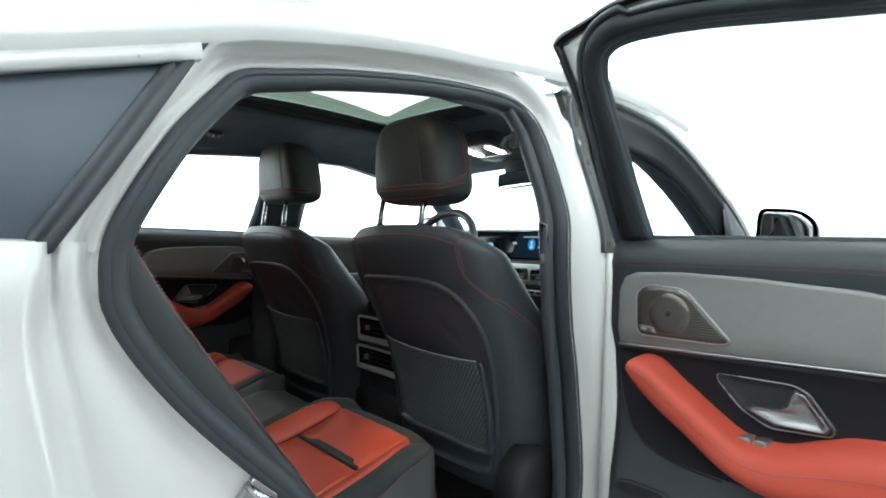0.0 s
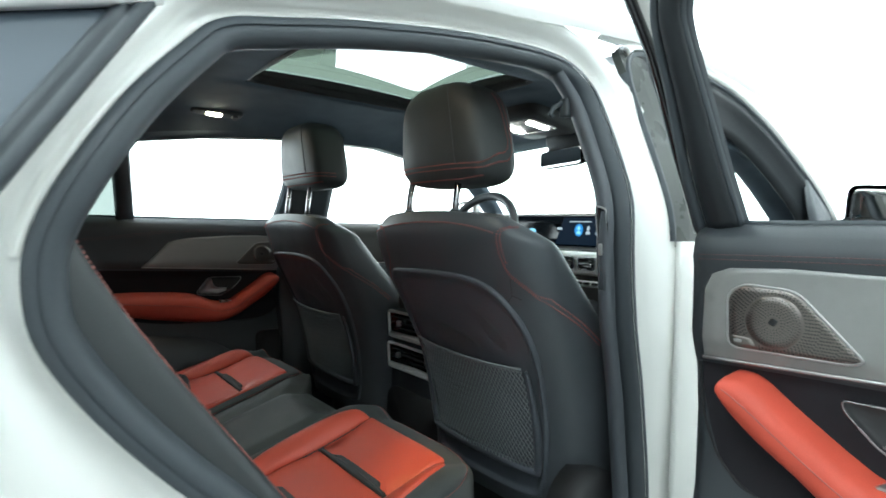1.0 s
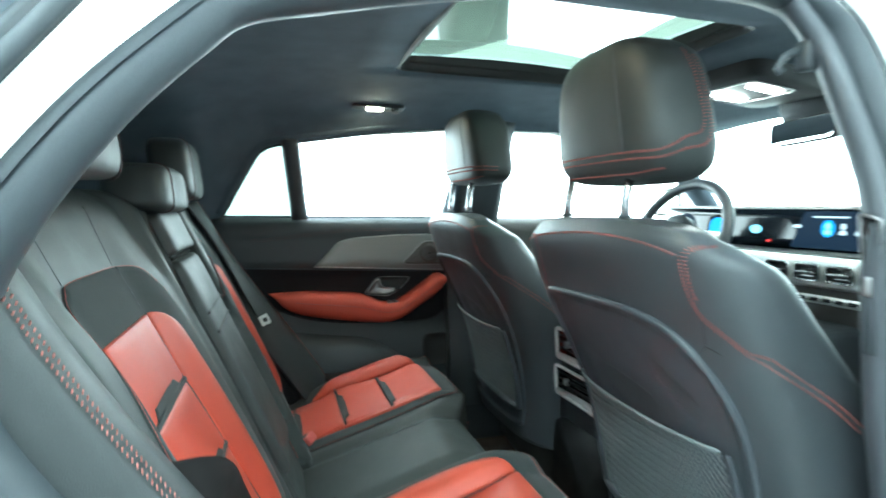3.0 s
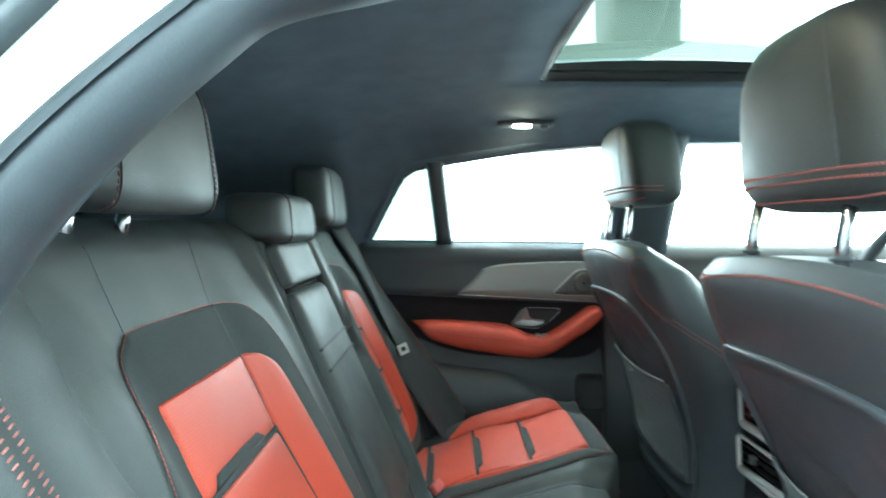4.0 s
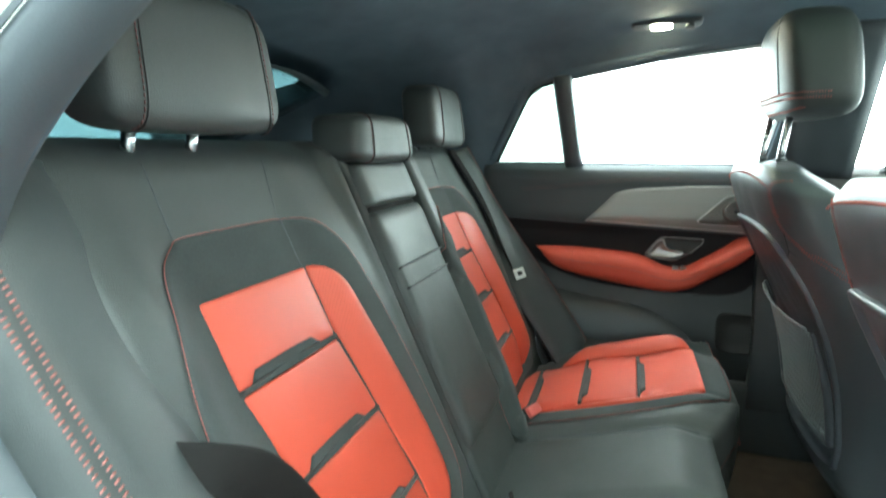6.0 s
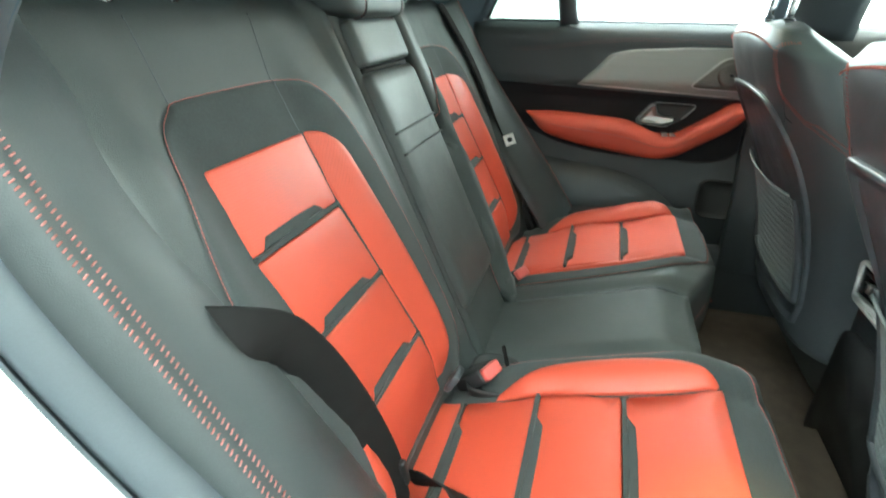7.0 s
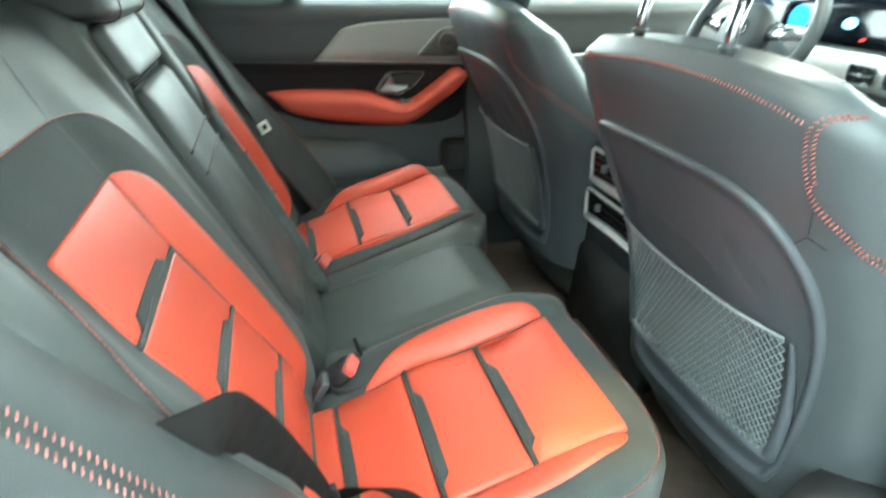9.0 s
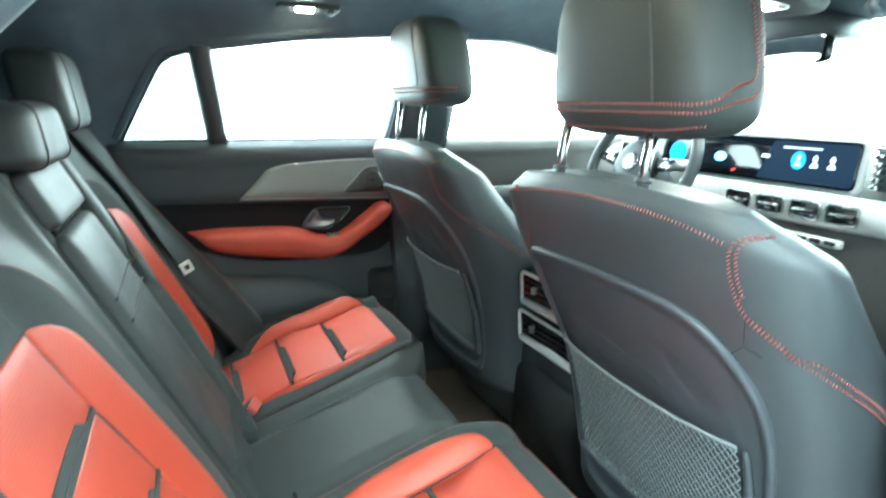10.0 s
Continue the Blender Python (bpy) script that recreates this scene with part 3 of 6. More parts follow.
# rear window and shelf
rear_win = thing("rear_window", (0, -1.2, 1.2), "steep dark teal rear window glass", "window")
rw = [[V((x, lerp(-0.93, -1.5, t), lerp(1.330, 1.10, t) - 0.05 * (abs(x) / 0.46) ** 3)) for x in [k * 0.046 for k in range(-10, 11)]] for t in (0, 0.25, 0.5, 0.75, 1)]
part("pane", slab(rw, 0.004), REAR_GLASS, rear_win)
part("frame_bar", tube(rw[0], 0.012, 8), PLASTIC, rear_win)
shelf = part("parcel_shelf", block(1.24, 0.8, 0.02, (0, -1.08, 1.085), 0.006), LINER, None)
tagged(shelf, "dark cloth parcel shelf behind the rear seat", "parcel shelf")
part("tailgate_panel", block(1.24, 0.03, 0.72, (0, -1.5, 0.72), 0.01), PLASTIC, car)
part("car_floor", block(1.40, 2.9, 0.06, (0, 0.0, 0.30), 0.02), CARPET, car, "dark brown carpeted floor")
for x0, x1 in ((-0.66, -0.13), (0.13, 0.66)):
    mat_ = part("floor_mat", block(x1 - x0 - 0.02, 0.52, 0.010, ((x0 + x1) / 2, 0.20, 0.335), 0.004), CARPET, None)
    tagged(mat_, "dark brown carpet mat in the rear footwell", "floor mat", "rear floor mats")
for s in (1, -1):
    part("inner_sill", block(0.05, 1.9, 0.20, (s * 0.655 - (0.03 if s < 0 else 0), 0.2, 0.42), 0.015, 2), PLASTIC, car, "black plastic sill trim")
part("floor_tunnel", block(0.22, 1.6, 0.09, (0, 0.45, 0.365), 0.03, 3), CARPET, car)

# ---- rear bench ----
XS = 0.334
BACK_SHIFT, CUSH_SHIFT = 0.63, 0.69   # from one outer place to the other


def back_mid(z):
    """How far the middle of an outer place's upright lies from the car's middle."""
    return curve1([(0.58, 0.302), (0.69, 0.320), (0.794, 0.343), (0.894, 0.366), (1.0, 0.366)], z)


def back_y(x, z):
    ax = abs(x)
    flat = -0.100 - 0.45 * z
    y = flat - 0.015 * step(0.66, 0.58, z)
    u = (x if x > 0 else x + BACK_SHIFT) - back_mid(z)
    bol = 0.019 * step(0.086, 0.150, -u) if u < 0 else 0.030 * step(0.094, 0.160, u)
    bol *= 1 - 0.75 * step(0.98, 1.10, z)
    y += bol if ax > 0.106 else 0
    if ax < 0.140:
        y = lerp(y, flat + 0.030, step(0.140, 0.112, ax))
    if -0.172 < x < -0.106:
        y = lerp(y, flat + 0.050, step(-0.172, -0.150, x))   # proud inner edge of the left section
    y -= 0.05 * step(1.115, 1.16, z)
    y += 0.006 * math.sin((z - 0.6) * 7) * (1 if ax > 0.12 else 0)
    return y


def on_back(x, z, h):
    e = 0.004
    p = V((x, back_y(x, z), z))
    tx = V((2 * e, back_y(x + e, z) - back_y(x - e, z), 0))
    tz = V((0, back_y(x, z + e) - back_y(x, z - e), 2 * e))
    return p + tz.cross(tx).normalized() * -h if tz.cross(tx).y < 0 else p + tz.cross(tx).normalized() * h


def front_edge(x):
    ax = abs(x)
    return curve1([(0, 0.005), (0.10, 0.005), (0.17, 0.052), (0.22, 0.068), (0.40, 0.068), (0.46, 0.058), (0.51, 0.030), (0.56, -0.02)], ax)


def cush_z(x, y):
    ax = abs(x)
    base = 0.662 + 0.30 * y
    u = (x if x > 0 else x + CUSH_SHIFT) - XS
    rear = step(-0.36, -0.24, y)
    z = base
    if u < 0:
        z += 0.030 * step(0.112, 0.158, -u) * rear
    else:
        z += 0.016 * step(0.118, 0.165, u)
    if ax < 0.165:
        z = lerp(z, base + 0.016 - 0.012 * step(0.085, 0.110, ax) * step(0.135, 0.110, ax), step(0.165, 0.125, ax))
    z -= 0.030 * step(front_edge(x) - 0.075, front_edge(x) + 0.01, y)
    z -= 0.05 * step(0.51, 0.56, ax)
    z += 0.004 * math.sin(y * 27 + 0.6) * (1 if abs(u) < 0.12 else 0)
    return z


def on_cush(x, y, h):
    e = 0.004
    p = V((x, y, cush_z(x, y)))
    n = V((cush_z(x - e, y) - cush_z(x + e, y), cush_z(x, y - e) - cush_z(x, y + e), 2 * e)).normalized()
    return p + n * h


bench = thing("rear_bench_seat", (0, -0.2, 0.36), "three-place black leather rear bench with red inserts", "rear seat")
# three upright sections
for nm, xa, xb in (("backrest_left", -0.565, -0.108), ("backrest_middle", -0.104, 0.104), ("backrest_right", 0.108, 0.565)):
    zs = [0.51 + k * 0.0126 for k in range(51)]
    n = 60 if nm != "backrest_middle" else 24
    rows = []
    for z in zs:
        row = []
        for k in range(n + 1):
            x = lerp(xa, xb, k / n)
            edge = min(x - xa, xb - x)
            row.append(V((x, back_y(x, z) - 0.012 * (1 - min(1, edge / 0.012)) ** 2, z)))
        rows.append(row)
    # roll the top edge backwards
    for k in range(1, 6):
        a = k / 5 * math.pi / 2
        rows.append([V((p.x, p.y - 0.05 * math.sin(a), p.z + 0.012 * math.sin(a) - 0.02 * (1 - math.cos(a)))) for p in rows[50]])
    part(nm, slab(rows, 0.09), LEATHER, bench, "black grained leather upright")


def tabs_outline(x0, x1, s, v):
    """The dark insert between two red panels: a thin line that widens in its middle."""
    return [(x0, v), (lerp(x0, x1, 0.30), v), (lerp(x0, x1, 0.50), v), (lerp(x0, x1, 0.75), v), (x1, v), (x1, v + 0.005), (lerp(x0, x1, 0.90), v + 0.005),
            (lerp(x0, x1, 0.84), v + 0.016), (lerp(x0, x1, 0.5), v + 0.017), (lerp(x0, x1, 0.28), v + 0.016), (lerp(x0, x1, 0.20), v + 0.006), (x0, v + 0.005)]


def red_panel(xa, xb, va, vb, place, h, parent, name="red_panel"):
    (xa0, xa1), (xb0, xb1) = (v if isinstance(v, tuple) else (v, v) for v in (xa, xb))
    o = rounded([(xa0, va), (xb0, va), (xb1, vb), (xa1, vb)], 0.004, 2)
    part(name, pad(o, place, h, ((1.0, 0.0), (0.995, 0.6), (0.975, 0.9), (0.93, 1.0), (0.6, 1.06), (0.3, 1.08)), n=60), RED, parent)


BACK_HALF = 0.090
BACK_TABS = (0.894, 0.794, 0.690)
CUSH_TABS = (-0.108, -0.223, -0.334)
for s in (1, -1):
    def bk(a, b, h, s=s):
        return on_back(a if s > 0 else a - BACK_SHIFT, b, h)

    def cu(a, b, h, s=s):
        return on_cush(a if s > 0 else a - CUSH_SHIFT, b, h)

    # suede field and the leather shoulder seam
    field = spline([(v[0], v[1], 0) for v in [(0.278, 1.044), (0.37, 1.045), (0.438, 1.044), (0.455, 1.037), (0.488, 1.008), (0.522, 0.94), (0.534, 0.84), (0.530, 0.70), (0.522, 0.58), (0.34, 0.575), (0.17, 0.58),
                                              (0.136, 0.66), (0.142, 0.78), (0.158, 0.90), (0.170, 0.96), (0.188, 1.006), (0.222, 1.036)]], 90, True)
    part("suede_field", pad([p.xy for p in field], bk, 0.0035, ((1.0, -0.3), (0.995, 0.8), (0.97, 1.0), (0.85, 1.0), (0.7, 1.0), (0.5, 1.0), (0.25, 1.0)), centre=(0.35, 0.80)), SUEDE, bench, "charcoal suede backrest field")
    seam = [bk(p.x, p.y, 0.0022) for p in field if p.y > 0.60]
    k = max(range(len(seam) - 1), key=lambda i: (seam[i + 1] - seam[i]).length)
    seam = seam[k + 1:] + seam[:k + 1]
    part("seam_stitching", stitches(seam, 0.0046, 0.0038, 0.0005), THREAD, bench)
    for xa, xb, zb in ((0.278, 0.256, 1.118), (0.446, 0.440, 1.118)):
        part("shoulder_seam", tube([bk(lerp(xa, xb, k / 8), lerp(1.044, zb, k / 8), -0.0002) for k in range(9)], 0.0009, 6), PLASTIC, bench)
    part("shoulder_seam", tube([bk(lerp(0.278, 0.279, k / 8), lerp(1.044, 0.985, k / 8), 0.0034) for k in range(9)], 0.0009, 6), PLASTIC, bench)
    # red centre panels, tabs and side strips of the upright
    edges = [0.983] + [v for t in BACK_TABS for v in (t + 0.0045, t - 0.001)] + [0.585]
    for i in range(4):
        top, low = edges[2 * i], edges[2 * i + 1]
        mid_top, mid_low = back_mid(top), back_mid(low)
        red_panel((mid_low - BACK_HALF, mid_top - BACK_HALF), (mid_low + BACK_HALF, mid_top + BACK_HALF), low, top, bk, 0.006, bench)
    for t in BACK_TABS:
        part("suede_tab", pad(tabs_outline(back_mid(t) - BACK_HALF - 0.001, back_mid(t) + BACK_HALF + 0.001, s, t), bk, 0.0075, ((1.0, 0.3), (0.99, 1.0), (0.9, 1.0), (0.4, 1.0)), n=80, centre=(back_mid(t), t + 0.008)), SUEDE, bench)
    for side in (1, -1):
        top = [(back_mid(z) - side * (BACK_HALF + 0.002), z) for z in (0.983, 0.976, 0.955, 0.905, 0.80, 0.70, 0.64, 0.590)]
        wid = [0.014, 0.034, 0.052, 0.062, 0.062, 0.056, 0.040, 0.004] if side > 0 else [0.001, 0.002, 0.003, 0.005, 0.018, 0.055, 0.070, 0.030]
        wid = [w * (1.25 if s < 0 < side else 1) for w in wid]
        tt = spline([(a, b, w) for (a, b), w in zip(top, wid)], 40)
        rows = []
        for q in tt:
            lift = min(1.0, q.z / 0.03)
            rows.append([bk(q.x - side * q.z * f, q.y, 0.0045 * lift * g + 0.002) for f, g in ((0, -0.2), (0.02, 0.8), (0.08, 1.0), (0.3, 1.05), (0.55, 1.05), (0.8, 1.0), (0.94, 0.8), (1.0, -0.2))])
        part("red_side_strip", skin(rows)[0], RED, bench)
    # cushion
    edges = [0.012] + [v for t in CUSH_TABS for v in (t + 0.0045, t - 0.001)] + [-0.385]
    for i in range(4):
        hi, lo = edges[2 * i], edges[2 * i + 1]
        red_panel(XS - 0.121, XS + 0.121, lo, hi, cu, 0.010, bench)
    for t in CUSH_TABS:
        o = tabs_outline(XS - 0.121, XS + 0.121, s, t)
        part("suede_tab", pad(o, cu, 0.0140, ((1.0, 0.3), (0.99, 1.0), (0.9, 1.0), (0.4, 1.0)), n=80, centre=(XS, t + 0.008)), SUEDE, bench)
    for side in (1, -1):
        inn = XS - side * 0.123
        k = 0.66 if side > 0 else 0.60
        tt = spline([(inn, 0.008, 0.014 * k), (inn, -0.02, 0.044 * k), (inn, -0.10, 0.068 * k), (inn, -0.18, 0.066 * k), (inn, -0.24, 0.045 * k), (inn, -0.285, 0.006)], 40)
        rows = [[cu(q.x - side * q.z * f, q.y, 0.0085 * min(1, q.z / 0.03) * g + 0.002) for f, g in ((0, -0.2), (0.02, 0.8), (0.08, 1.0), (0.3, 1.05), (0.55, 1.05), (0.8, 1.0), (0.94, 0.8), (1.0, -0.2))] for q in tt]
        part("red_side_strip", skin(rows)[0], RED, bench)
    # suede border of the cushion
    border = spline([(v[0], v[1], 0) for v in [(0.175, 0.045), (0.23, 0.060), (0.31, 0.062), (0.41, 0.061), (0.475, 0.044), (0.520, -0.01), (0.535, -0.14), (0.535, -0.30), (0.52, -0.385), (0.36, -0.39), (0.20, -0.385), (0.150, -0.30), (0.136, -0.16), (0.142, -0.03), (0.152, 0.02)]], 90, True)
    part("suede_border", pad([p.xy for p in border], cu, 0.005, ((1.0, -0.3), (0.995, 0.8), (0.97, 1.0), (0.93, 1.0), (0.89, 1.0), (0.85, 1.0), (0.8, 1.0), (0.7, 0.8), (0.56, -0.6), (0.25, -0.8)), centre=(0.35, -0.18)), SUEDE, bench, "charcoal suede seat border")
    line = [cu(p.x, p.y, 0.0040) for p in border if p.y > -0.36]
    k = max(range(len(line) - 1), key=lambda i: (line[i + 1] - line[i]).length)
    part("seam_stitching", stitches(line[k + 1:] + line[:k + 1], 0.0056, 0.0038, 0.0006), THREAD, bench)

# cushion body, one piece
cols = [(-0.572, 0.20), (-0.57, 0.12), (-0.566, 0.05)] + [(-0.56 + k * 1.12 / 112, 0.0) for k in range(113)] + [(0.566, 0.05), (0.57, 0.12), (0.572, 0.20)]
rows = []
for k in range(44):
    row = []
    for x, drop in cols:
        xe = max(-0.56, min(0.56, x))
        fe = front_edge(xe)
        if k < 34:
            y = lerp(-0.41, fe, k / 33)
            z = cush_z(xe, y)
        else:
            q = (k - 33) / 10
            y = fe + 0.012 * math.sin(q * 2.4) - 0.035 * q * q
            z = cush_z(xe, fe) - 0.25 * q
        row.append(V((x, y, z - drop * (1 if k < 34 else 0.7))))
    rows.append(row)
part("seat_cushion", skin(rows)[0], LEATHER, bench, "black leather cushion with rounded front edge")
part("front_piping", stitches([V((x, front_edge(x) + 0.0085, cush_z(x, front_edge(x)) - 0.075)) for x in [0.12 + 0.01 * k for k in range(43)]], 0.006, 0.004, 0.0006), THREAD, bench)
part("front_piping", stitches([V((-x, front_edge(x) + 0.0085, cush_z(x, front_edge(x)) - 0.075)) for x in [0.12 + 0.01 * k for k in range(43)]], 0.006, 0.004, 0.0006), THREAD, bench)
part("base", block(1.12, 0.40, 0.20, (0, -0.20, 0.46), 0.03, 2), BOWL, bench)
# Added fillers plug gaps beside the bench where bright floor showed through.
for s in (1, -1):
    part("leak_plug", block(0.09, 0.50, 0.30, (s * 0.617, -0.38, 0.46), 0.02, 2), BOWL, bench, "added black filler that plugs the light gap at the seat corner")
part("leak_plug", slab([[V((x, -0.085 - 0.45 * z, z)) for x in (-0.555, -0.62, -0.69)] for z in (0.45, 0.6, 0.75, 0.95)], 0.01), BOWL, bench, "added black filler that plugs the light gap at the seat corner")
for x in (-0.112, 0.112):
    part("cushion_groove", tube([on_cush(x, lerp(-0.36, -0.01, k / 20), 0.0) for k in range(21)], 0.0016, 6), PLASTIC, bench)
# folding middle armrest
arm = part("armrest", pad(rounded([(-0.099, 0.66), (0.099, 0.66), (0.099, 1.033), (-0.099, 1.033)], 0.014, 4), lambda a, b, h: on_back(a, b, h), 0.014, n=120), LEATHER, bench, "folded black leather armrest")
# Dark tube in place of the shadow between armrest and upper pad.
part("gap_shade", tube([on_back(lerp(-0.092, 0.092, k / 16), 1.0365, -0.001) for k in range(17)], 0.0045, 8), WEBBING, arm, "dark tube standing in for the shadow in the gap")
for z in (0.943, 0.912):
    part("crease", tube([on_back(lerp(-0.097, 0.097, k / 16), z, 0.0138) for k in range(17)], 0.0020, 6), BOWL, arm)
part("upper_pad", pad(rounded([(-0.098, 1.040), (0.098, 1.040), (0.098, 1.105), (-0.098, 1.105)], 0.012, 4), lambda a, b, h: on_back(a, b, h), 0.016, n=80), LEATHER, bench)

# side bolsters between bench and door openings
for s, nm in ((1, "right"), (-1, "left")):
    line = spline([(0, a + 0.004, b) for a, b in [(-0.588, 1.135), (-0.552, 1.075), (-0.530, 1.033), (-0.498, 0.980), (-0.464, 0.930), (-0.420, 0.868), (-0.371, 0.800), (-0.328, 0.740), (-0.286, 0.678), (-0.235, 0.595), (-0.205, 0.50)]], 50)
    rows, l1, l2, gr = [], [], [], []
    for i, p in enumerate(line):
        t = (line[min(i + 1, 49)] - line[max(i - 1, 0)]).normalized()
        nrm = V((0, -t.z, t.y))
        if nrm.y < 0:
            nrm = -nrm
        rows.append([p + V((s * x, 0, 0)) + nrm * d for x, d in ((0.490, -0.066), (0.515, -0.042), (0.540, -0.022), (0.568, -0.008), (0.595, -0.001), (0.6195, 0.0005), (0.625, -0.0015), (0.6305, 0.0), (0.636, -0.003), (0.642, -0.012), (0.646, -0.032), (0.647, -0.055))])
        l1.append(p + V((s * 0.6210, 0, 0)) + nrm * 0.0012)
        l2.append(p + V((s * 0.6310, 0, 0)) + nrm * 0.0008)
    bol = thing("side_bolster", (s * 0.60, -0.4, 0.6), "black leather side bolster with twin red stitching", "seat bolster", "side bolsters")
    part("pad", slab(rows, 0.012), BOLSTER, bol)
    part("seam_stitching", stitches(l1, 0.0050, 0.0045, 0.0008, stitches(l2, 0.0050, 0.0045, 0.0008, None, lambda p: V((0, 0.8, 0.6))), lambda p: V((0, 0.8, 0.6))), PALE_THREAD, bol, "twin rows of red stitches")


def superpad(cx, cy, cz, hx, hy, hz, e1=0.55, e2=0.5, lean=0.0, taper=0.0, n=32, m=18, dome=None):
    """A cushion-like rounded block; e: squareness; lean: back-tilt; taper: narrower at the top."""
    def sp(v, e):
        return math.copysign(abs(v) ** e, v)
    rings = []
    for j in range(1, m):
        ph_ = -math.pi / 2 + math.pi * j / m
        e = dome if dome and ph_ > 0 else e1
        cz_, r = sp(math.sin(ph_), e), sp(math.cos(ph_), e)
        k = 1 - taper * (cz_ + 1) / 2
        rings.append([V((cx + hx * k * r * sp(math.cos(2 * math.pi * i / n), e2), cy + hy * r * sp(math.sin(2 * math.pi * i / n), e2) - lean * cz_ * hz, cz + hz * cz_)) for i in range(n)])
    return loft(rings)


def rear_headrest(x, z, hx, hz, label, posts=True, hy=0.045, seams=(0.62, -0.62), cy=-0.598):
    ob = thing("rear_headrest", (x, -0.61, 1.12), label, "headrest", "rear headrests")
    part("cushion", superpad(x, cy, z, hx, hy, hz, 0.42, 0.38, 0.12, 0.09), LEATHER, ob)

    def skin_at(f, a):
        """On the cushion's front, crown and foot: f across, a the angle round from the foot over the front to the crown."""
        sn, cs = math.sin(a), math.cos(a)
        zz = math.copysign(abs(sn) ** 0.42, sn)
        r = abs(cs) ** 0.42
        k = 1 - 0.09 * (zz + 1) / 2
        return V((x + hx * k * f, cy + hy * r * (1 - abs(f) ** 5.2) ** 0.19 - 0.12 * zz * hz, z + hz * zz))
    for f in seams:
        path = [skin_at(f, lerp(-1.35, 1.35, k / 40)) for k in range(41)]
        part("seam", tube([p + V((0, 0.0002, 0)) for p in path], 0.0011, 6), BOWL, ob)
        part("seam_stitching", stitches([p + V((math.copysign(0.004, f), 0.0004, 0)) for p in path], 0.006, 0.004, 0.0007), DULL_THREAD, ob)
    if posts:
        for d in (-0.042, 0.042):
            part("post", tube([(x + d, -0.634, 1.10), (x + d, -0.622, 1.17)], 0.007, 12), CHROME, ob, "chrome post")
    return ob


rear_headrest(0.392, 1.219, 0.124, 0.072, "tall black leather headrest with red stitching", seams=(0.70, -0.70))
rear_headrest(-0.395, 1.204, 0.122, 0.070, "tall black leather headrest with red stitching")
rear_headrest(0.0, 1.148, 0.118, 0.040, "low black leather middle headrest pushed down", False, 0.05, cy=-0.583)


# belts and buckles
def belt(name, pts, widths, label, cross=None, n=50):
    ob = thing(name, pts[0], label, "seat belt", "seat belts")
    line = spline(pts, n)
    rows = []
    for i, p in enumerate(line):
        t = (line[min(i + 1, n - 1)] - line[max(i - 1, 0)]).normalized()
        w = V(cross(i / (n - 1)) if cross else (1, 0, 0))
        w = (w - t * w.dot(t)).normalized() * widths / 2
        rows.append([p - w, p - w * 0.33, p + w * 0.33, p + w])
    part("webbing", slab(rows, 0.0015), WEBBING, ob)
    return ob


belt_r = thing("seat_belt", (0.57, -0.45, 0.90), "black seat belt looped over the red seat", "seat belt", "seat belts")
edge_a = spline([(0.590, -0.500, 0.922), (0.552, -0.440, 0.912), (0.514, -0.420, 0.887), (0.482, -0.410, 0.845), (0.456, -0.396, 0.791), (0.436, -0.380, 0.730), (0.426, -0.360, 0.662), (0.434, -0.345, 0.610)], 50)
edge_b = spline([(0.600, -0.480, 0.862), (0.572, -0.438, 0.866), (0.535, -0.432, 0.846), (0.507, -0.428, 0.805), (0.494, -0.415, 0.757), (0.487, -0.395, 0.700), (0.476, -0.372, 0.645), (0.478, -0.352, 0.598)], 50)
part("webbing", slab([[p.lerp(q, f) + V((0, 0.004 * math.sin(math.pi * f), 0)) for f in (0, 0.06, 0.35, 0.65, 0.94, 1)] for p, q in zip(edge_a, edge_b)], 0.0015), WEBBING, belt_r)
part("tongue", block(0.010, 0.008, 0.034, (0.432, -0.352, 0.640), 0.003, turn=pose(0, 0, 0, 8, 4, 0)), BOWL, belt_r)
belt("seat_belt", [(0.412, -0.356, 0.612), (0.418, -0.318, 0.622), (0.440, -0.280, 0.630), (0.476, -0.262, 0.630), (0.512, -0.274, 0.618), (0.535, -0.305, 0.600), (0.550, -0.345, 0.575)], 0.046,
     "black lap belt lying in a loop on the cushion", lambda t: (0.25, -0.70, 0.55))
belt_l = belt("seat_belt", [(-0.525, -0.60, 1.13), (-0.533, -0.53, 1.02), (-0.540, -0.447, 0.86), (-0.556, -0.375, 0.72), (-0.565, -0.33, 0.62)], 0.047,
              "black seat belt hanging beside the red seat")
tongue_l = part("tongue", block(0.030, 0.005, 0.028, (-0.514, -0.408, 0.812), 0.002, turn=pose(0, 0, 0, 20, 14, -50)), DASH_SILVER, belt_l, "bright metal belt tongue")
part("tongue_slot", block(0.013, 0.002, 0.011, (-0.514 + 0.0018, -0.408 + 0.0013, 0.812 + 0.0008), 0.0008, turn=pose(0, 0, 0, 20, 14, -50)), BOWL, tongue_l)


def buckle(x, y, z, lean):
    ob = thing("belt_buckle", (x, y, z - 0.06), "black belt buckle with a pale red button", "belt buckle", "belt buckles")
    turn = pose(0, 0, 0, lean, 0, -22)
    axis = turn @ V((0, 0, 1))
    at = V((x, y, z))
    part("housing", block(0.042, 0.026, 0.066, at - axis * 0.036, 0.006, turn=turn), BOWL, ob)
    part("button", block(0.038, 0.021, 0.013, at, 0.004, turn=turn), RED_CLIP, ob)
    part("stalk", tube([at - axis * 0.06, at - axis * 0.085 + V((0, -0.01, 0.004)), at - axis * 0.11 + V((0, -0.02, 0.0))], [0.011, 0.010, 0.010], 8, flat=1.6), PLASTIC, ob)


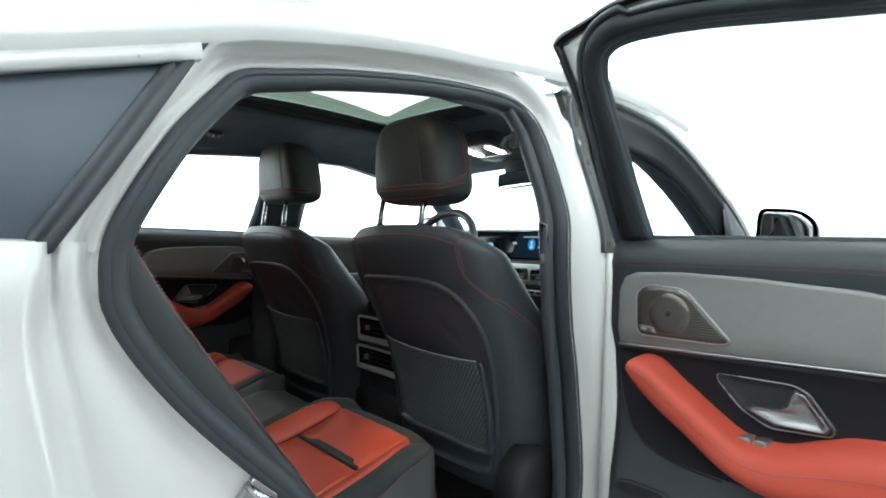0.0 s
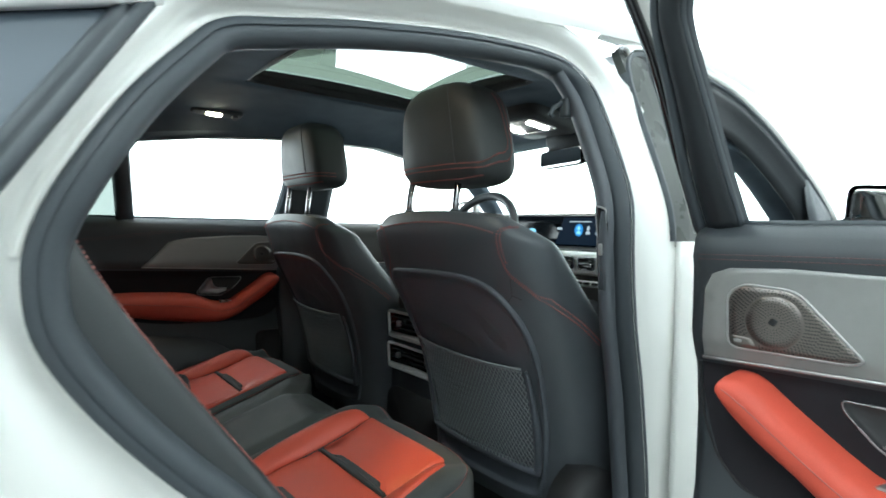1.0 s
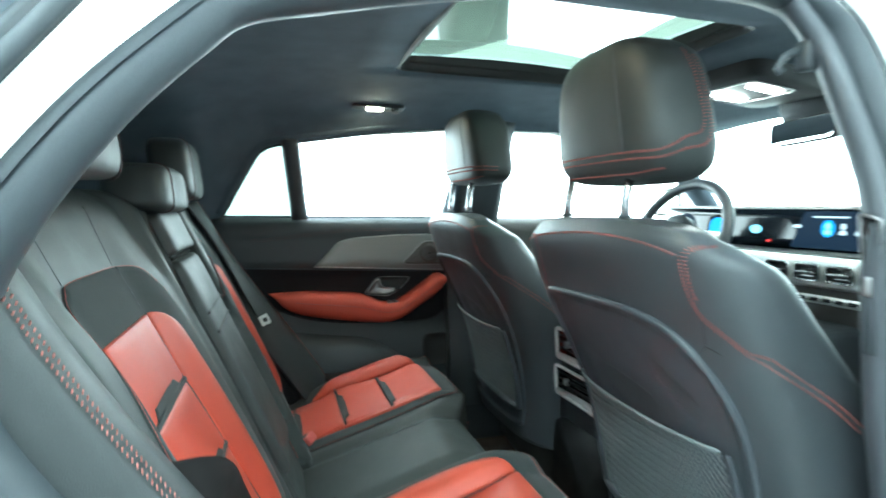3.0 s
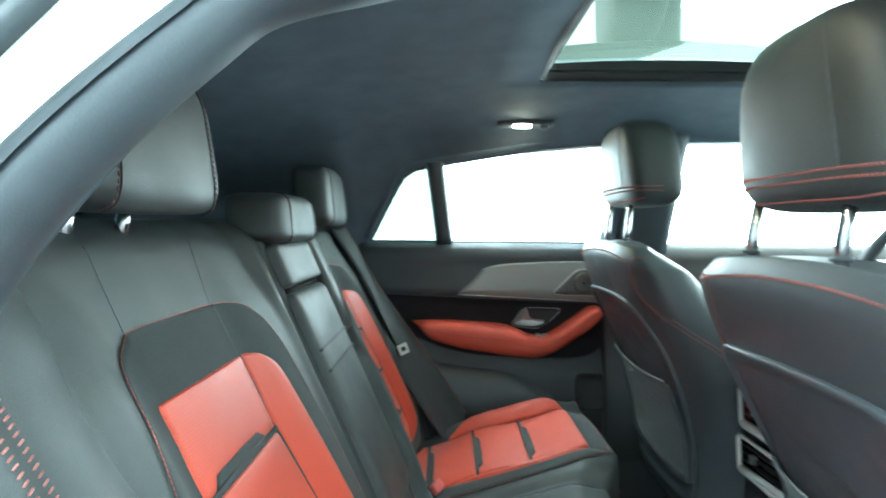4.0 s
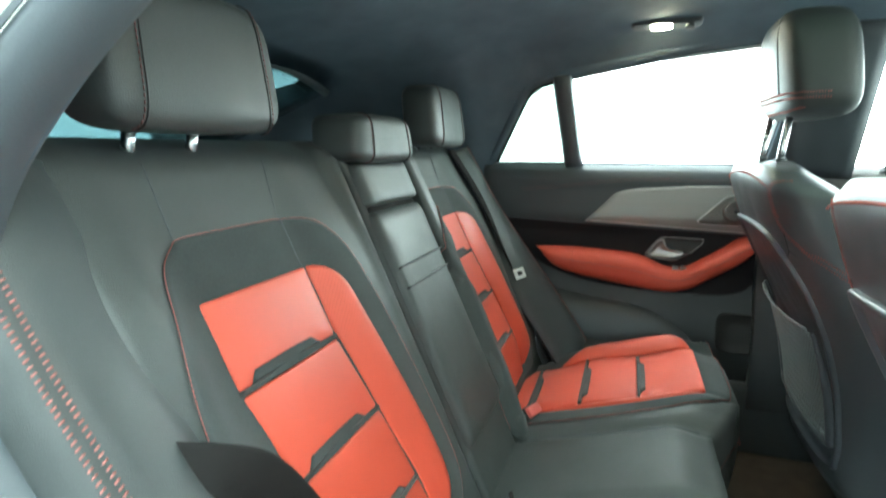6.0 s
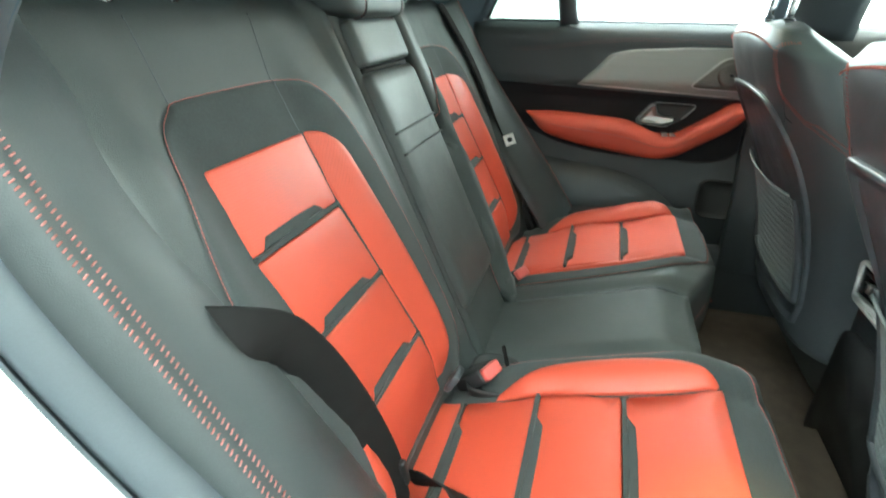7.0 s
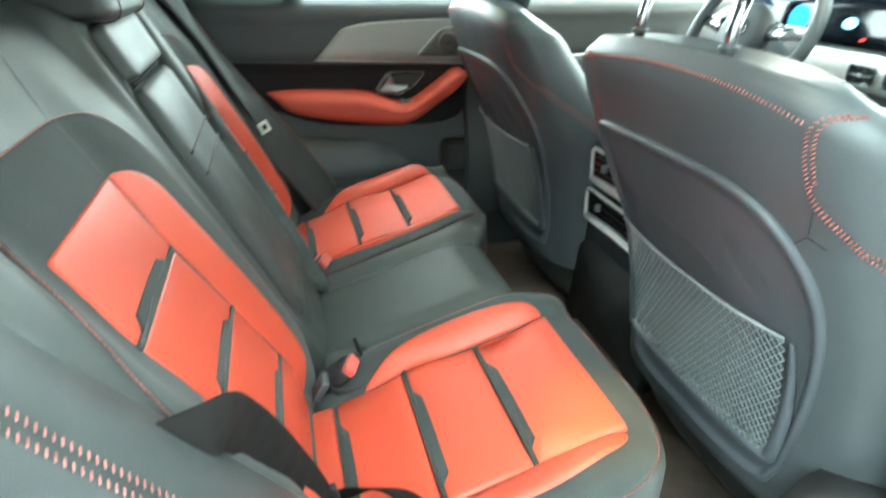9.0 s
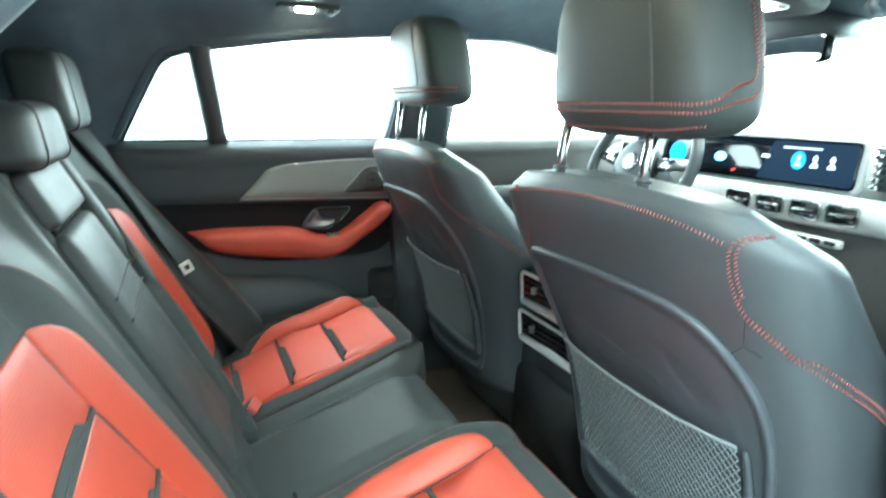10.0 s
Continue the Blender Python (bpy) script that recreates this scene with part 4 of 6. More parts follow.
buckle(0.180, -0.302, 0.612, -48)
buckle(-0.180, -0.310, 0.606, -48)
part("buckle_recess", loft([[V((0.155 + r * 0.052 * math.copysign(abs(math.cos(t)) ** 0.6, math.cos(t)), -0.302 + r * 0.040 * math.copysign(abs(math.sin(t)) ** 0.6, math.sin(t)), 0.578 + z)) for t in [2 * math.pi * k / 28 for k in range(28)]] for r, z in ((0.8, -0.03), (1.0, 0.006), (1.0, 0.012), (0.9, 0.012), (0.84, 0.004))]), BOWL, bench, "black recess round the belt buckle")
part("anchor_strap", block(0.008, 0.004, 0.050, (0.146, -0.284, 0.612), 0.0015, 1, turn=pose(0, 0, 0, 18, 0, -25)), WEBBING, bench, "short black strap standing up")
clip = part("anchor_clip", block(0.030, 0.012, 0.036, (0.215, -0.352, 0.610), 0.004, turn=pose(0, 0, 0, -30, 0, 0)), PLASTIC, None)
tagged(clip, "small black child-seat anchor clip between the cushions", "anchor clip")

# ---- rear doors ----


def lean_b(z):
    return -0.029 + 0.43 * (z - 1.086)


def door_b(a, z):
    """How far the inner panel stands in at a place along the door and a height."""
    b = curve1([(0.45, 0.0), (0.52, 0.022), (0.62, 0.028), (0.70, 0.016), (0.745, 0.0), (0.80, -0.014), (0.90, -0.014), (0.925, -0.006), (0.94, 0.0), (1.03, 0.0), (1.048, 0.004), (1.066, 0.000), (1.078, -0.012), (1.088, -0.030)], z)
    return b


def strip_pad(top, low, place, bulge, n=60, base=0.0, m=10):
    t, l = spline([(*p, 0) for p in top], n), spline([(*p, 0) for p in low], n)
    rows = []
    for i in range(n):
        end = min(1.0, min(i, n - 1 - i) / 4 + 0.25)
        row = []
        for k in range(m + 1):
            f = k / m
            q = t[i].lerp(l[i], f)
            row.append(place(q.x, q.y, base + bulge * end * (max(0.0, 1 - abs(2 * f - 1) ** 3.0)) ** 0.6))
        rows.append(row)
    return skin(rows)[0]


def rear_door(P, base, label, front_a=0.214, ajar=False):
    """P(a, b, z) gives the world place of a point a forwards along the door, b inwards and z up."""
    ob = thing("rear_door", base, label, "car door", "rear doors")

    def on(a, z, h):
        return P(a, door_b(a, z) + h, z)

    zs = [0.45 + k * 0.0145 for k in range(42)] + [1.068, 1.074, 1.080, 1.085, 1.088]
    rows = []
    for z in zs:
        back = curve1([(0.45, -0.20), (0.62, -0.33), (0.80, -0.47), (0.95, -0.55), (1.09, -0.56)], z)
        fa = front_a + 0.006 - curve1([(0.45, 0.034), (0.60, 0.026), (0.75, 0.014), (0.92, 0.002), (1.09, 0.0)], z)
        rows.append([P(lerp(back, fa, k / 40), door_b(0, z) - 0.010 * (1 - min(1, (fa - lerp(back, fa, k / 40)) / 0.012)) ** 2, z) for k in range(41)])
    part("inner_panel", slab(rows, 0.05), DOOR_BLACK, ob, "black leather-look inner door panel")
    outer = []
    for z in zs:
        back = curve1([(0.45, -0.20), (0.62, -0.33), (0.80, -0.47), (0.95, -0.55), (1.09, -0.56)], z)
        outer.append([P(lerp(back - 0.03, front_a - 0.016, k / 10), -0.13 - 0.03 * step(1.09, 0.8, z), z) for k in range(11)])
    part("outer_skin", slab(outer, 0.012), PAINT, ob, "white painted outer door skin")
    side = [[P(front_a - 0.004 + d, b, z) for d, b in ((0.0, -0.045), (0.004, -0.05), (0.006, -0.09), (0.004, -0.125))] for z in zs]
    part("hinge_face", slab(side, 0.01), RUBBER, ob)
    # grey trim plate with its bright edge
    trim = [(-0.262, 0.934), (-0.228, 0.967), (-0.187, 1.011), (-0.160, 1.020), (-0.125, 1.026), (0.0, 1.034), (0.10, 1.036), (0.168, 1.032), (0.188, 1.024), (0.197, 1.004), (0.199, 0.913), (0.10, 0.917), (-0.10, 0.926)]
    part("grey_trim", pad(trim, on, 0.006, ((1, -0.2), (0.997, 0.6), (0.985, 1.0), (0.9, 1.0), (0.6, 1.0), (0.3, 1.0)), n=120), SILVER, ob, "brushed grey metal-look trim plate")
    part("trim_edge", tube([on(a, z, 0.006) for a, z in [(lerp(-0.262, 0.199, k / 24), lerp(0.9335, 0.9125, k / 24)) for k in range(25)]], 0.0022, 6), SATIN, ob)
    part("cloth_field", strip_pad([(0.203, 0.905), (0.10, 0.909), (0.0, 0.912), (-0.25, 0.922), (-0.40, 0.928), (-0.52, 0.934)], [(0.200, 0.868), (0.172, 0.782), (0.094, 0.748), (-0.20, 0.752), (-0.38, 0.80), (-0.50, 0.89)], on, 0.0006, 60, 0.0008, 28), FIELD_BLACK, ob, "black cloth field behind the handle")
    part("field_groove", tube([on(a, z, 0.001) for a, z in ((q.x, q.y) for q in spline([(0.206, 0.905, 0), (0.204, 0.870, 0), (0.196, 0.825, 0), (0.178, 0.787, 0), (0.142, 0.759, 0), (0.094, 0.746, 0), (0.03, 0.742, 0)], 40))], 0.0016, 6), BOWL, ob)
    # speaker
    spk = rounded([(0.022, 0.941), (0.090, 1.011), (0.148, 1.014), (0.166, 1.000), (0.163, 0.934), (0.040, 0.936)], 0.014, 4)
    grille = part("speaker_grille", pad(spk, on, 0.0085, ((1, 0), (0.985, 1.0), (0.8, 1.0), (0.4, 1.0)), n=90), BRONZE, ob, "perforated metal speaker grille")
    part("rim", tube([on(a, z, 0.0075) for a, z in spk], 0.0017, 8, True), SATIN, grille, "thin bright rim")
    disc = part("centre_disc", pad(ellipse(0.112, 0.972, 0.0315, 0.0315, 40), on, 0.0108, ((1, 0.7), (0.97, 1.0), (0.7, 1.02), (0.35, 1.02))), BRONZE, grille, "fine-meshed centre disc")
    part("badge", pad(rounded([(0.106, 0.974), (0.113, 0.977), (0.118, 0.971), (0.111, 0.967)], 0.002, 2), on, 0.0122, ((1, 0.9), (0.9, 1.0), (0.4, 1.0))), BOWL, disc)
    plate = part("label_plate", pad(rounded([(0.130, 0.9385), (0.160, 0.938), (0.160, 0.950), (0.136, 0.949)], 0.003, 3), on, 0.0100, ((1, 0.8), (0.96, 1.0), (0.5, 1.0)), n=30), BRONZE, grille)
    part("label_bar", pad(rounded([(0.146, 0.942), (0.156, 0.942), (0.156, 0.946), (0.146, 0.946)], 0.001, 1), on, 0.0106, ((1, 0.95), (0.9, 1.0), (0.4, 1.0))), SATIN, plate)
    holes = bmesh.new()
    sp2 = [V(p) for p in spk]

    def inside(x, y):
        hit = False
        for i in range(len(sp2)):
            a, b = sp2[i], sp2[i - 1]
            if (a.y > y) != (b.y > y) and x < (b.x - a.x) * (y - a.y) / (b.y - a.y) + a.x:
                hit = not hit
        return hit

    for ring in range(1, 36):
        r = 0.0031 * ring
        fine = r < 0.031
        count = max(6, int(2 * math.pi * r / (0.0034 if fine else 0.0040)))
        for k in range(count):
            t = 2 * math.pi * (k + 0.5 * (ring % 2)) / count
            a, z = 0.112 + r * math.cos(t), 0.972 + r * math.sin(t)
            if not fine and r < 0.034 or r < 0.007 or a > 0.128 and z < 0.952:
                continue
            if inside(a, z) and inside(a + 0.003 * math.cos(t), z + 0.003 * math.sin(t)):
                e, f = V((math.cos(t), math.sin(t))) * (0.0009 if fine else 0.0012), V((-math.sin(t), math.cos(t))) * (0.0006 if fine else 0.0008)
                holes.faces.new([holes.verts.new(on(a + c.x, z + c.y, 0.01125 if fine else 0.0092)) for c in (e, e * 0.5 + f, -e * 0.5 + f, -e, -e * 0.5 - f, e * 0.5 - f)])
    part("grille_holes", holes, BOWL, grille)
    # red armrest
    top = [(-0.400, 0.852), (-0.33, 0.856), (-0.26, 0.855), (-0.137, 0.847), (-0.09, 0.834), (-0.045, 0.816), (0.0, 0.816), (0.032, 0.832), (0.09, 0.872), (0.120, 0.895), (0.138, 0.903), (0.156, 0.903), (0.164, 0.895)]
    low = [(-0.380, 0.838), (-0.337, 0.794), (-0.26, 0.772), (-0.153, 0.756), (-0.09, 0.748), (-0.037, 0.745), (-0.005, 0.752), (0.030, 0.765), (0.085, 0.798), (0.125, 0.824), (0.150, 0.846), (0.164, 0.866), (0.169, 0.884)]
    rest = part("armrest", strip_pad(top, low, on, 0.052), RED_PLAIN, ob, "red leather armrest swept up at its front")
    mid = [V((*p, 0)).lerp(V((*q, 0)), 0.42) for p, q in zip(top, low)]
    part("armrest_seam", tube([on(q.x, q.y, 0.0518) for q in spline(mid, 50)[5:-5]], 0.0009, 5), THREAD, rest)
    # handle in its bezel
    bez = rounded([(0.046, 0.893), (-0.050, 0.895), (-0.067, 0.889), (-0.098, 0.848), (-0.095, 0.838), (-0.024, 0.831), (0.012, 0.849), (0.044, 0.882)], 0.009, 4)
    handle = part("handle", pad(bez, on, 0.005, ((1, 0.8), (0.96, 1.1), (0.86, 0.6), (0.6, 0.5), (0.3, 0.5)), n=80), BOWL, ob, "door handle in a chrome-rimmed bowl")
    part("bezel", tube([on(a, z, 0.0055) for a, z in bez], 0.0012, 8, True), LEVER, handle)
    lever = [(-0.053, 0.890), (-0.065, 0.887), (-0.094, 0.849), (-0.089, 0.841), (-0.030, 0.838), (0.008, 0.852), (-0.002, 0.857), (-0.034, 0.860), (-0.044, 0.866), (-0.048, 0.877)]
    part("lever", pad(lever, on, 0.013, ((1, 0.1), (0.99, 0.6), (0.95, 0.95), (0.88, 1.0), (0.7, 0.70), (0.4, 0.55)), n=90, centre=(-0.068, 0.858)), LEVER, handle, "curved satin metal pull lever")
    for a0 in (-0.030, -0.010):
        part("window_switch", pad(rounded([(a0, 0.803), (a0 + 0.018, 0.805), (a0 + 0.020, 0.815), (a0 + 0.004, 0.817)], 0.003, 2), on, 0.026, ((1, 0), (0.98, 0.9), (0.8, 1.0), (0.4, 0.9)), n=24), SATIN, ob, "satin metal window switch")
    # stitching along the top roll, lower pocket and low speaker
    for dz in (0.0, 0.006):
        part("seam_stitching", stitches([on(lerp(0.205, -0.45, k / 40), 1.042 + dz + 0.006 * math.sin(k / 40 * 2.6) - 0.03 * step(0.45, 1.0, k / 40), 0.0055) for k in range(41)], 0.0058, 0.004, 0.0006), DULL_THREAD, ob)
    part("panel_groove", tube([on(lerp(-0.55, 0.20, k / 30), 0.918 - 0.008 * k / 30 + 0.018 * (1 - k / 30), 0.0005) for k in range(31)], 0.0014, 6), PLASTIC, ob)
    part("door_pocket", strip_pad([(-0.36, 0.735), (-0.25, 0.72), (-0.10, 0.70), (0.0, 0.65), (0.05, 0.60)], [(-0.36, 0.56), (-0.25, 0.55), (-0.10, 0.545), (0.0, 0.54), (0.05, 0.54)], on, 0.035), PLASTIC, ob, "dark bulged lower door pocket")
    part("low_speaker", pad(rounded([(0.088, 0.598), (0.192, 0.598), (0.192, 0.704), (0.088, 0.704)], 0.030, 5), on, 0.006, ((1, 0), (0.98, 1.0), (0.93, 1.0), (0.90, 0.6), (0.4, 0.6)), n=48), BOWL, ob, "black lower speaker cover")
    # window frame
    win = [(0.168, 1.085), (0.180, 1.16), (0.190, 1.24), (0.199, 1.310), (0.199, 1.345), (0.186, 1.368), (0.145, 1.378), (0.05, 1.372), (-0.107, 1.347), (-0.25, 1.325), (-0.333, 1.311), (-0.385, 1.300), (-0.420, 1.281), (-0.47, 1.20), (-0.530, 1.092)]
    pts = spline([(*p, 0) for p in win], 70)
    for nm, prof, mt in (("window_frame", ((0.0, 0.006), (0.004, 0.012), (0.028, 0.012), (0.040, 0.004), (0.048, -0.012), (0.048, -0.03)), FRAME_BLACK if ajar else LINER),
                         ("frame_seal", ((0.044, -0.002), (0.052, 0.003), (0.060, -0.002), (0.062, -0.02)), RUBBER),
                         ("glass_channel", ((-0.004, -0.006), (-0.003, 0.002), (0.001, 0.006), (0.001, -0.012)), RUBBER)):
        rws = []
        for i, p in enumerate(pts):
            t = (pts[min(i + 1, 69)] - pts[max(i - 1, 0)]).normalized()
            o = V((t.y, -t.x, 0))
            if o.dot(p - V((-0.15, 1.15, 0))) < 0:
                o = -o
            k = lerp(1.05, 0.72, step(1.08, 1.35, p.y)) if p.x > 0.15 else 0.52
            rws.append([P(p.x + o.x * d * k, lean_b(p.y + o.y * d * k) + h, p.y + o.y * d * k) for d, h in prof])
        part(nm, slab(rws, 0.008), mt, ob)
    edge = spline([(a, z, 0) for a, z in ((0.246, 1.075), (0.258, 1.20), (0.270, 1.31), (0.286, 1.382), (0.287, 1.410), (0.217, 1.428), (0.160, 1.438), (0.0, 1.434), (-0.15, 1.412), (-0.33, 1.368), (-0.43, 1.328))], 60)
    rws = []
    for i, p in enumerate(edge):
        t = (edge[min(i + 1, 59)] - edge[max(i - 1, 0)]).normalized()
        o = V((-t.y, t.x, 0))
        rws.append([P(p.x + o.x * d, lean_b(p.y + o.y * d) + h, p.y + o.y * d) for d, h in ((0.0, -0.05), (-0.003, -0.032), (0.003, -0.028), (0.008, -0.030), (0.012, -0.045))])
    if ajar:
        part("frame_edge", slab(rws, 0.003), GLOSS_BLACK, ob, "black outer window frame edge")
    if ajar:
        part("frame_skin", slab([[P(p.x + o_ * 0.0 - 0.04 * q * (1 if i < 30 else 0), lean_b(p.y - 0.035 * q * (0 if i < 24 else 1)) - 0.045, p.y - 0.035 * q * (0 if i < 24 else 1)) for q, o_ in ((0, 0), (0.5, 0), (1, 0))] for i, p in enumerate(edge)], 0.004), PAINT, ob)
    div = [[P(lerp(-0.288, -0.318, t) - w, lean_b(lerp(1.085, 1.318, t)) + h, lerp(1.085, 1.318, t)) for w, h in ((0, 0.0), (0.003, 0.012), (0.025, 0.012), (0.028, 0.0))] for t in [k / 8 for k in range(9)]]
    part("window_divider", slab(div, 0.012), PLASTIC, ob)
    pane = [[P(lerp(-0.30, 0.150, u), lean_b(z) - 0.004, z) for u in (0, 0.25, 0.5, 0.75, 1)] for z in (1.08, 1.15, 1.22, 1.30)]
    qp = pad([(-0.295, 1.085), (-0.33, 1.311), (-0.385, 1.299), (-0.42, 1.281), (-0.53, 1.092)], lambda a, b, h: P(a, lean_b(b) - 0.004 + h, b), 0.003, ((1, 0), (0.99, 1), (0.5, 1)))
    part("quarter_pane", qp, TINT_GLASS, ob, "lightly tinted fixed window pane")
    part("belt_seal", tube([P(lerp(-0.55, 0.19, k / 10), -0.036, 1.088) for k in range(11)], 0.006, 6), RUBBER, ob)
    return ob


rear_door(lambda a, b, z: V((-0.71 + b, a, z)), (-0.71, 0.2, 0.45), "closed rear car door with red armrest and grey trim")
rear_door(lambda a, b, z: V((1.04 - a, 0.13 - b, z)), (0.83, 0.2, 0.45), "wide open rear car door with red armrest", ajar=True)

# ---- front door and pillars ----
fdoor = thing("front_door", (0.66, 0.9, 0.5), "closed white front door with a black window frame", "car door", "front doors")
WARC = [(0.36, 1.06), (0.36, 1.25), (0.37, 1.37), (0.42, 1.425), (0.55, 1.437), (0.66, 1.438), (0.80, 1.425), (0.90, 1.398), (1.00, 1.345), (1.09, 1.270), (1.17, 1.185), (1.215, 1.09)]
arc = spline([(0, y, z) for y, z in WARC], 60)
for nm, prof, mt, lab in (("window_frame", ((-0.100, -0.03), (-0.080, -0.012), (-0.030, 0.0), (-0.022, 0.014), (0.006, 0.016), (0.010, 0.0)), FRAME_BLACK, "black front window frame"),
                          ("frame_seal", ((0.004, 0.012), (0.010, 0.022), (0.018, 0.022), (0.020, 0.004)), RUBBER, ""),
                          ("roof_rail", ((0.018, 0.010), (0.022, 0.026), (0.034, 0.030), (0.050, 0.020), (0.075, -0.01)), PAINT, "white painted roof rail")):
    rws = []
    for i, p in enumerate(arc):
        t = (arc[min(i + 1, 59)] - arc[max(i - 1, 0)]).normalized()
        o = V((0, t.z, -t.y))
        if o.dot(p - V((0, 0.75, 1.1))) < 0:
            o = -o
        if nm == "roof_rail" and i < 14:
            continue
        rws.append([V((side_x(q.z) + h, q.y, q.z)) for q, h in ((p + o * d, h) for d, h in prof)])
    part(nm, slab(rws, 0.006), mt, fdoor, lab)
part("rear_edge_trim", slab([[V((side_x(z) + h, 0.352 + d, z)) for d, h in ((0.0, 0.0), (0.004, 0.016), (0.05, 0.020), (0.085, 0.020), (0.09, 0.0))] for z in [1.05 + 0.0190 * k for k in range(21)]], 0.006), COVER, fdoor, "dark glossy pillar cover", False)
part("top_trim", slab([[V((side_x(z) + h, lerp(0.348, 0.40, t), z + d)) for d, h in ((0, 0.012), (0.003, 0.022), (0.012, 0.022), (0.015, 0.012))] for t, z in ((k / 6, 1.428 + 0.004 * k / 6) for k in range(7))], 0.003), CHROME, fdoor)
part("outer_panel", slab([[V((side_x(z) + 0.03, y, z)) for y in (0.355, 0.7, 1.0, 1.3, 1.6)] for z in (0.45, 0.7, 0.9, 1.0, 1.06)], 0.012), PAINT, fdoor, "white painted door skin")
part("inner_panel", slab([[V((side_x(z) - 0.06 + 0.02 * math.sin(z * 9), y, z)) for y in (0.355, 0.7, 1.0, 1.22)] for z in (0.45, 0.6, 0.75, 0.9, 1.0, 1.07)], 0.012), PLASTIC, fdoor)
part("mirror_corner", pad([(1.06, 1.08), (1.23, 1.08), (1.20, 1.14), (1.13, 1.23)], lambda a, b, h: V((side_x(b) + 0.012 + h, a, b)), 0.01, ((1, 0), (0.97, 1), (0.5, 1))), PLASTIC, fdoor)
mir = thing("side_mirror", (0.74, 1.18, 1.08), "black-framed door mirror on the front door", "door mirror", "door mirrors")
shape = rounded([(0.715, 1.095), (0.882, 1.095), (0.880, 1.168), (0.835, 1.205), (0.722, 1.214)], 0.03, 5)
part("housing", pad(shape, lambda a, b, h: V((a, 1.17 + h, b)), 0.07, ((1, -0.15), (1.03, 0.1), (1.0, 0.5), (0.8, 0.95), (0.4, 1.0))), GLOSS_BLACK, mir, "glossy black mirror housing")
part("mirror_glass", pad([(lerp(0.80, a, 0.84), lerp(1.155, b, 0.80)) for a, b in shape], lambda a, b, h: V((a, 1.158 - h, b)), 0.003), MIRROR, mir)
part("arm", tube([(0.68, 1.19, 1.10), (0.74, 1.19, 1.12), (0.78, 1.19, 1.14)], 0.014, 8), PLASTIC, mir)
mirl = thing("side_mirror", (-0.80, 1.18, 1.08), "black-framed door mirror on the front door", "door mirror", "door mirrors")
part("housing", pad([(-a, b) for a, b in shape], lambda a, b, h: V((a - 0.03, 1.17 + h, b)), 0.07, ((1, -0.15), (1.03, 0.1), (1.0, 0.5), (0.8, 0.95), (0.4, 1.0))), PAINT, mirl, "white mirror housing")
part("mirror_glass", pad([(-lerp(0.80, a, 0.84), lerp(1.155, b, 0.80)) for a, b in shape], lambda a, b, h: V((a - 0.03, 1.158 - h, b)), 0.003), MIRROR, mirl)
part("arm", tube([(-0.70, 1.19, 1.10), (-0.77, 1.19, 1.12), (-0.81, 1.19, 1.14)], 0.014, 8), PLASTIC, mirl)

# left front door, left middle and front pillars
fleft = thing("front_door", (-0.72, 0.8, 0.5), "closed front door with dark inner panel", "car door", "front doors")
for nm, z0, z1, mt in (("inner_panel", 0.93, 1.088, DASH), ("lower_panel", 0.45, 0.926, PLASTIC)):
    zs = [lerp(z0, z1, k / 16) for k in range(17)]
    part(nm, slab([[V((-0.714 + door_b(0, z), y, z)) for y in [0.172 + 0.105 * k for k in range(11)]] for z in zs], 0.05), mt, fleft, "dark inner door panel")
part("outer_skin", slab([[V((-0.84, y, z)) for y in (0.23, 0.7, 1.25)] for z in (0.45, 0.8, 1.05)], 0.012), PAINT, fleft)
part("middle_pillar_trim", slab([[V((-(0.739 - 0.43 * (z - 1.086)) + h, 0.235 + d, z)) for d, h in ((-0.04, -0.01), (-0.012, 0.026), (0.03, 0.048), (0.09, 0.056), (0.118, 0.046), (0.126, -0.02))] for z in [1.06 + 0.033 * k for k in range(11)]], 0.01), PLASTIC, fleft)
for s in (1, -1):
    ap = thing("front_pillar", (s * 0.66, 1.1, 1.1), "dark cloth-covered windscreen pillar", "pillar", "windscreen pillars")
    inset = 0.11 if s > 0 else 0.0
    line = spline([(s * (0.60 - inset), 0.78, 1.385), (s * (0.615 - inset), 0.95, 1.325), (s * (0.645 - inset), 1.12, 1.215), (s * (0.68 - inset), 1.28, 1.07)], 20)
    part("trim", tube(line, 0.034, 10, flat=1.3), LINER, ap)
windscreen = thing("windscreen", (0, 1.2, 1.2), "clear sloping windscreen glass", "windscreen")
part("pane", slab([[V((x * lerp(0.80, 0.98, t), lerp(0.93, 1.50, t) - 0.12 * (x / 0.6) ** 2, lerp(1.425, 1.02, t))) for x in [k * 0.06 for k in range(-10, 11)]] for t in (0, 0.25, 0.5, 0.75, 1)], 0.004), CLEAR_GLASS, windscreen)

# right middle pillar trim with vent and coat hook
pil = thing("pillar_trim", (0.62, 0.3, 0.9), "dark grey inner pillar trim with air vent", "pillar trim")
rows = []
for k in range(30):
    z = lerp(0.45, 1.372, k / 29)
    o = curve1([(0.45, 0.262), (0.6, 0.262), (0.8, 0.232), (0.92, 0.206), (1.05, 0.194), (1.16, 0.206), (1.30, 0.203), (1.36, 0.175), (1.40, 0.15), (1.44, 0.08)], z)
    x = side_x(z)
    o += 0.024
    rows.append([V((x - 0.006, o - 0.022, z)), V((x - 0.014, o - 0.028, z)), V((x - 0.022, o - 0.025, z)), V((x - 0.028, o - 0.010, z)), V((x - 0.034, o + 0.05, z)), V((x - 0.034, o + 0.12, z))])
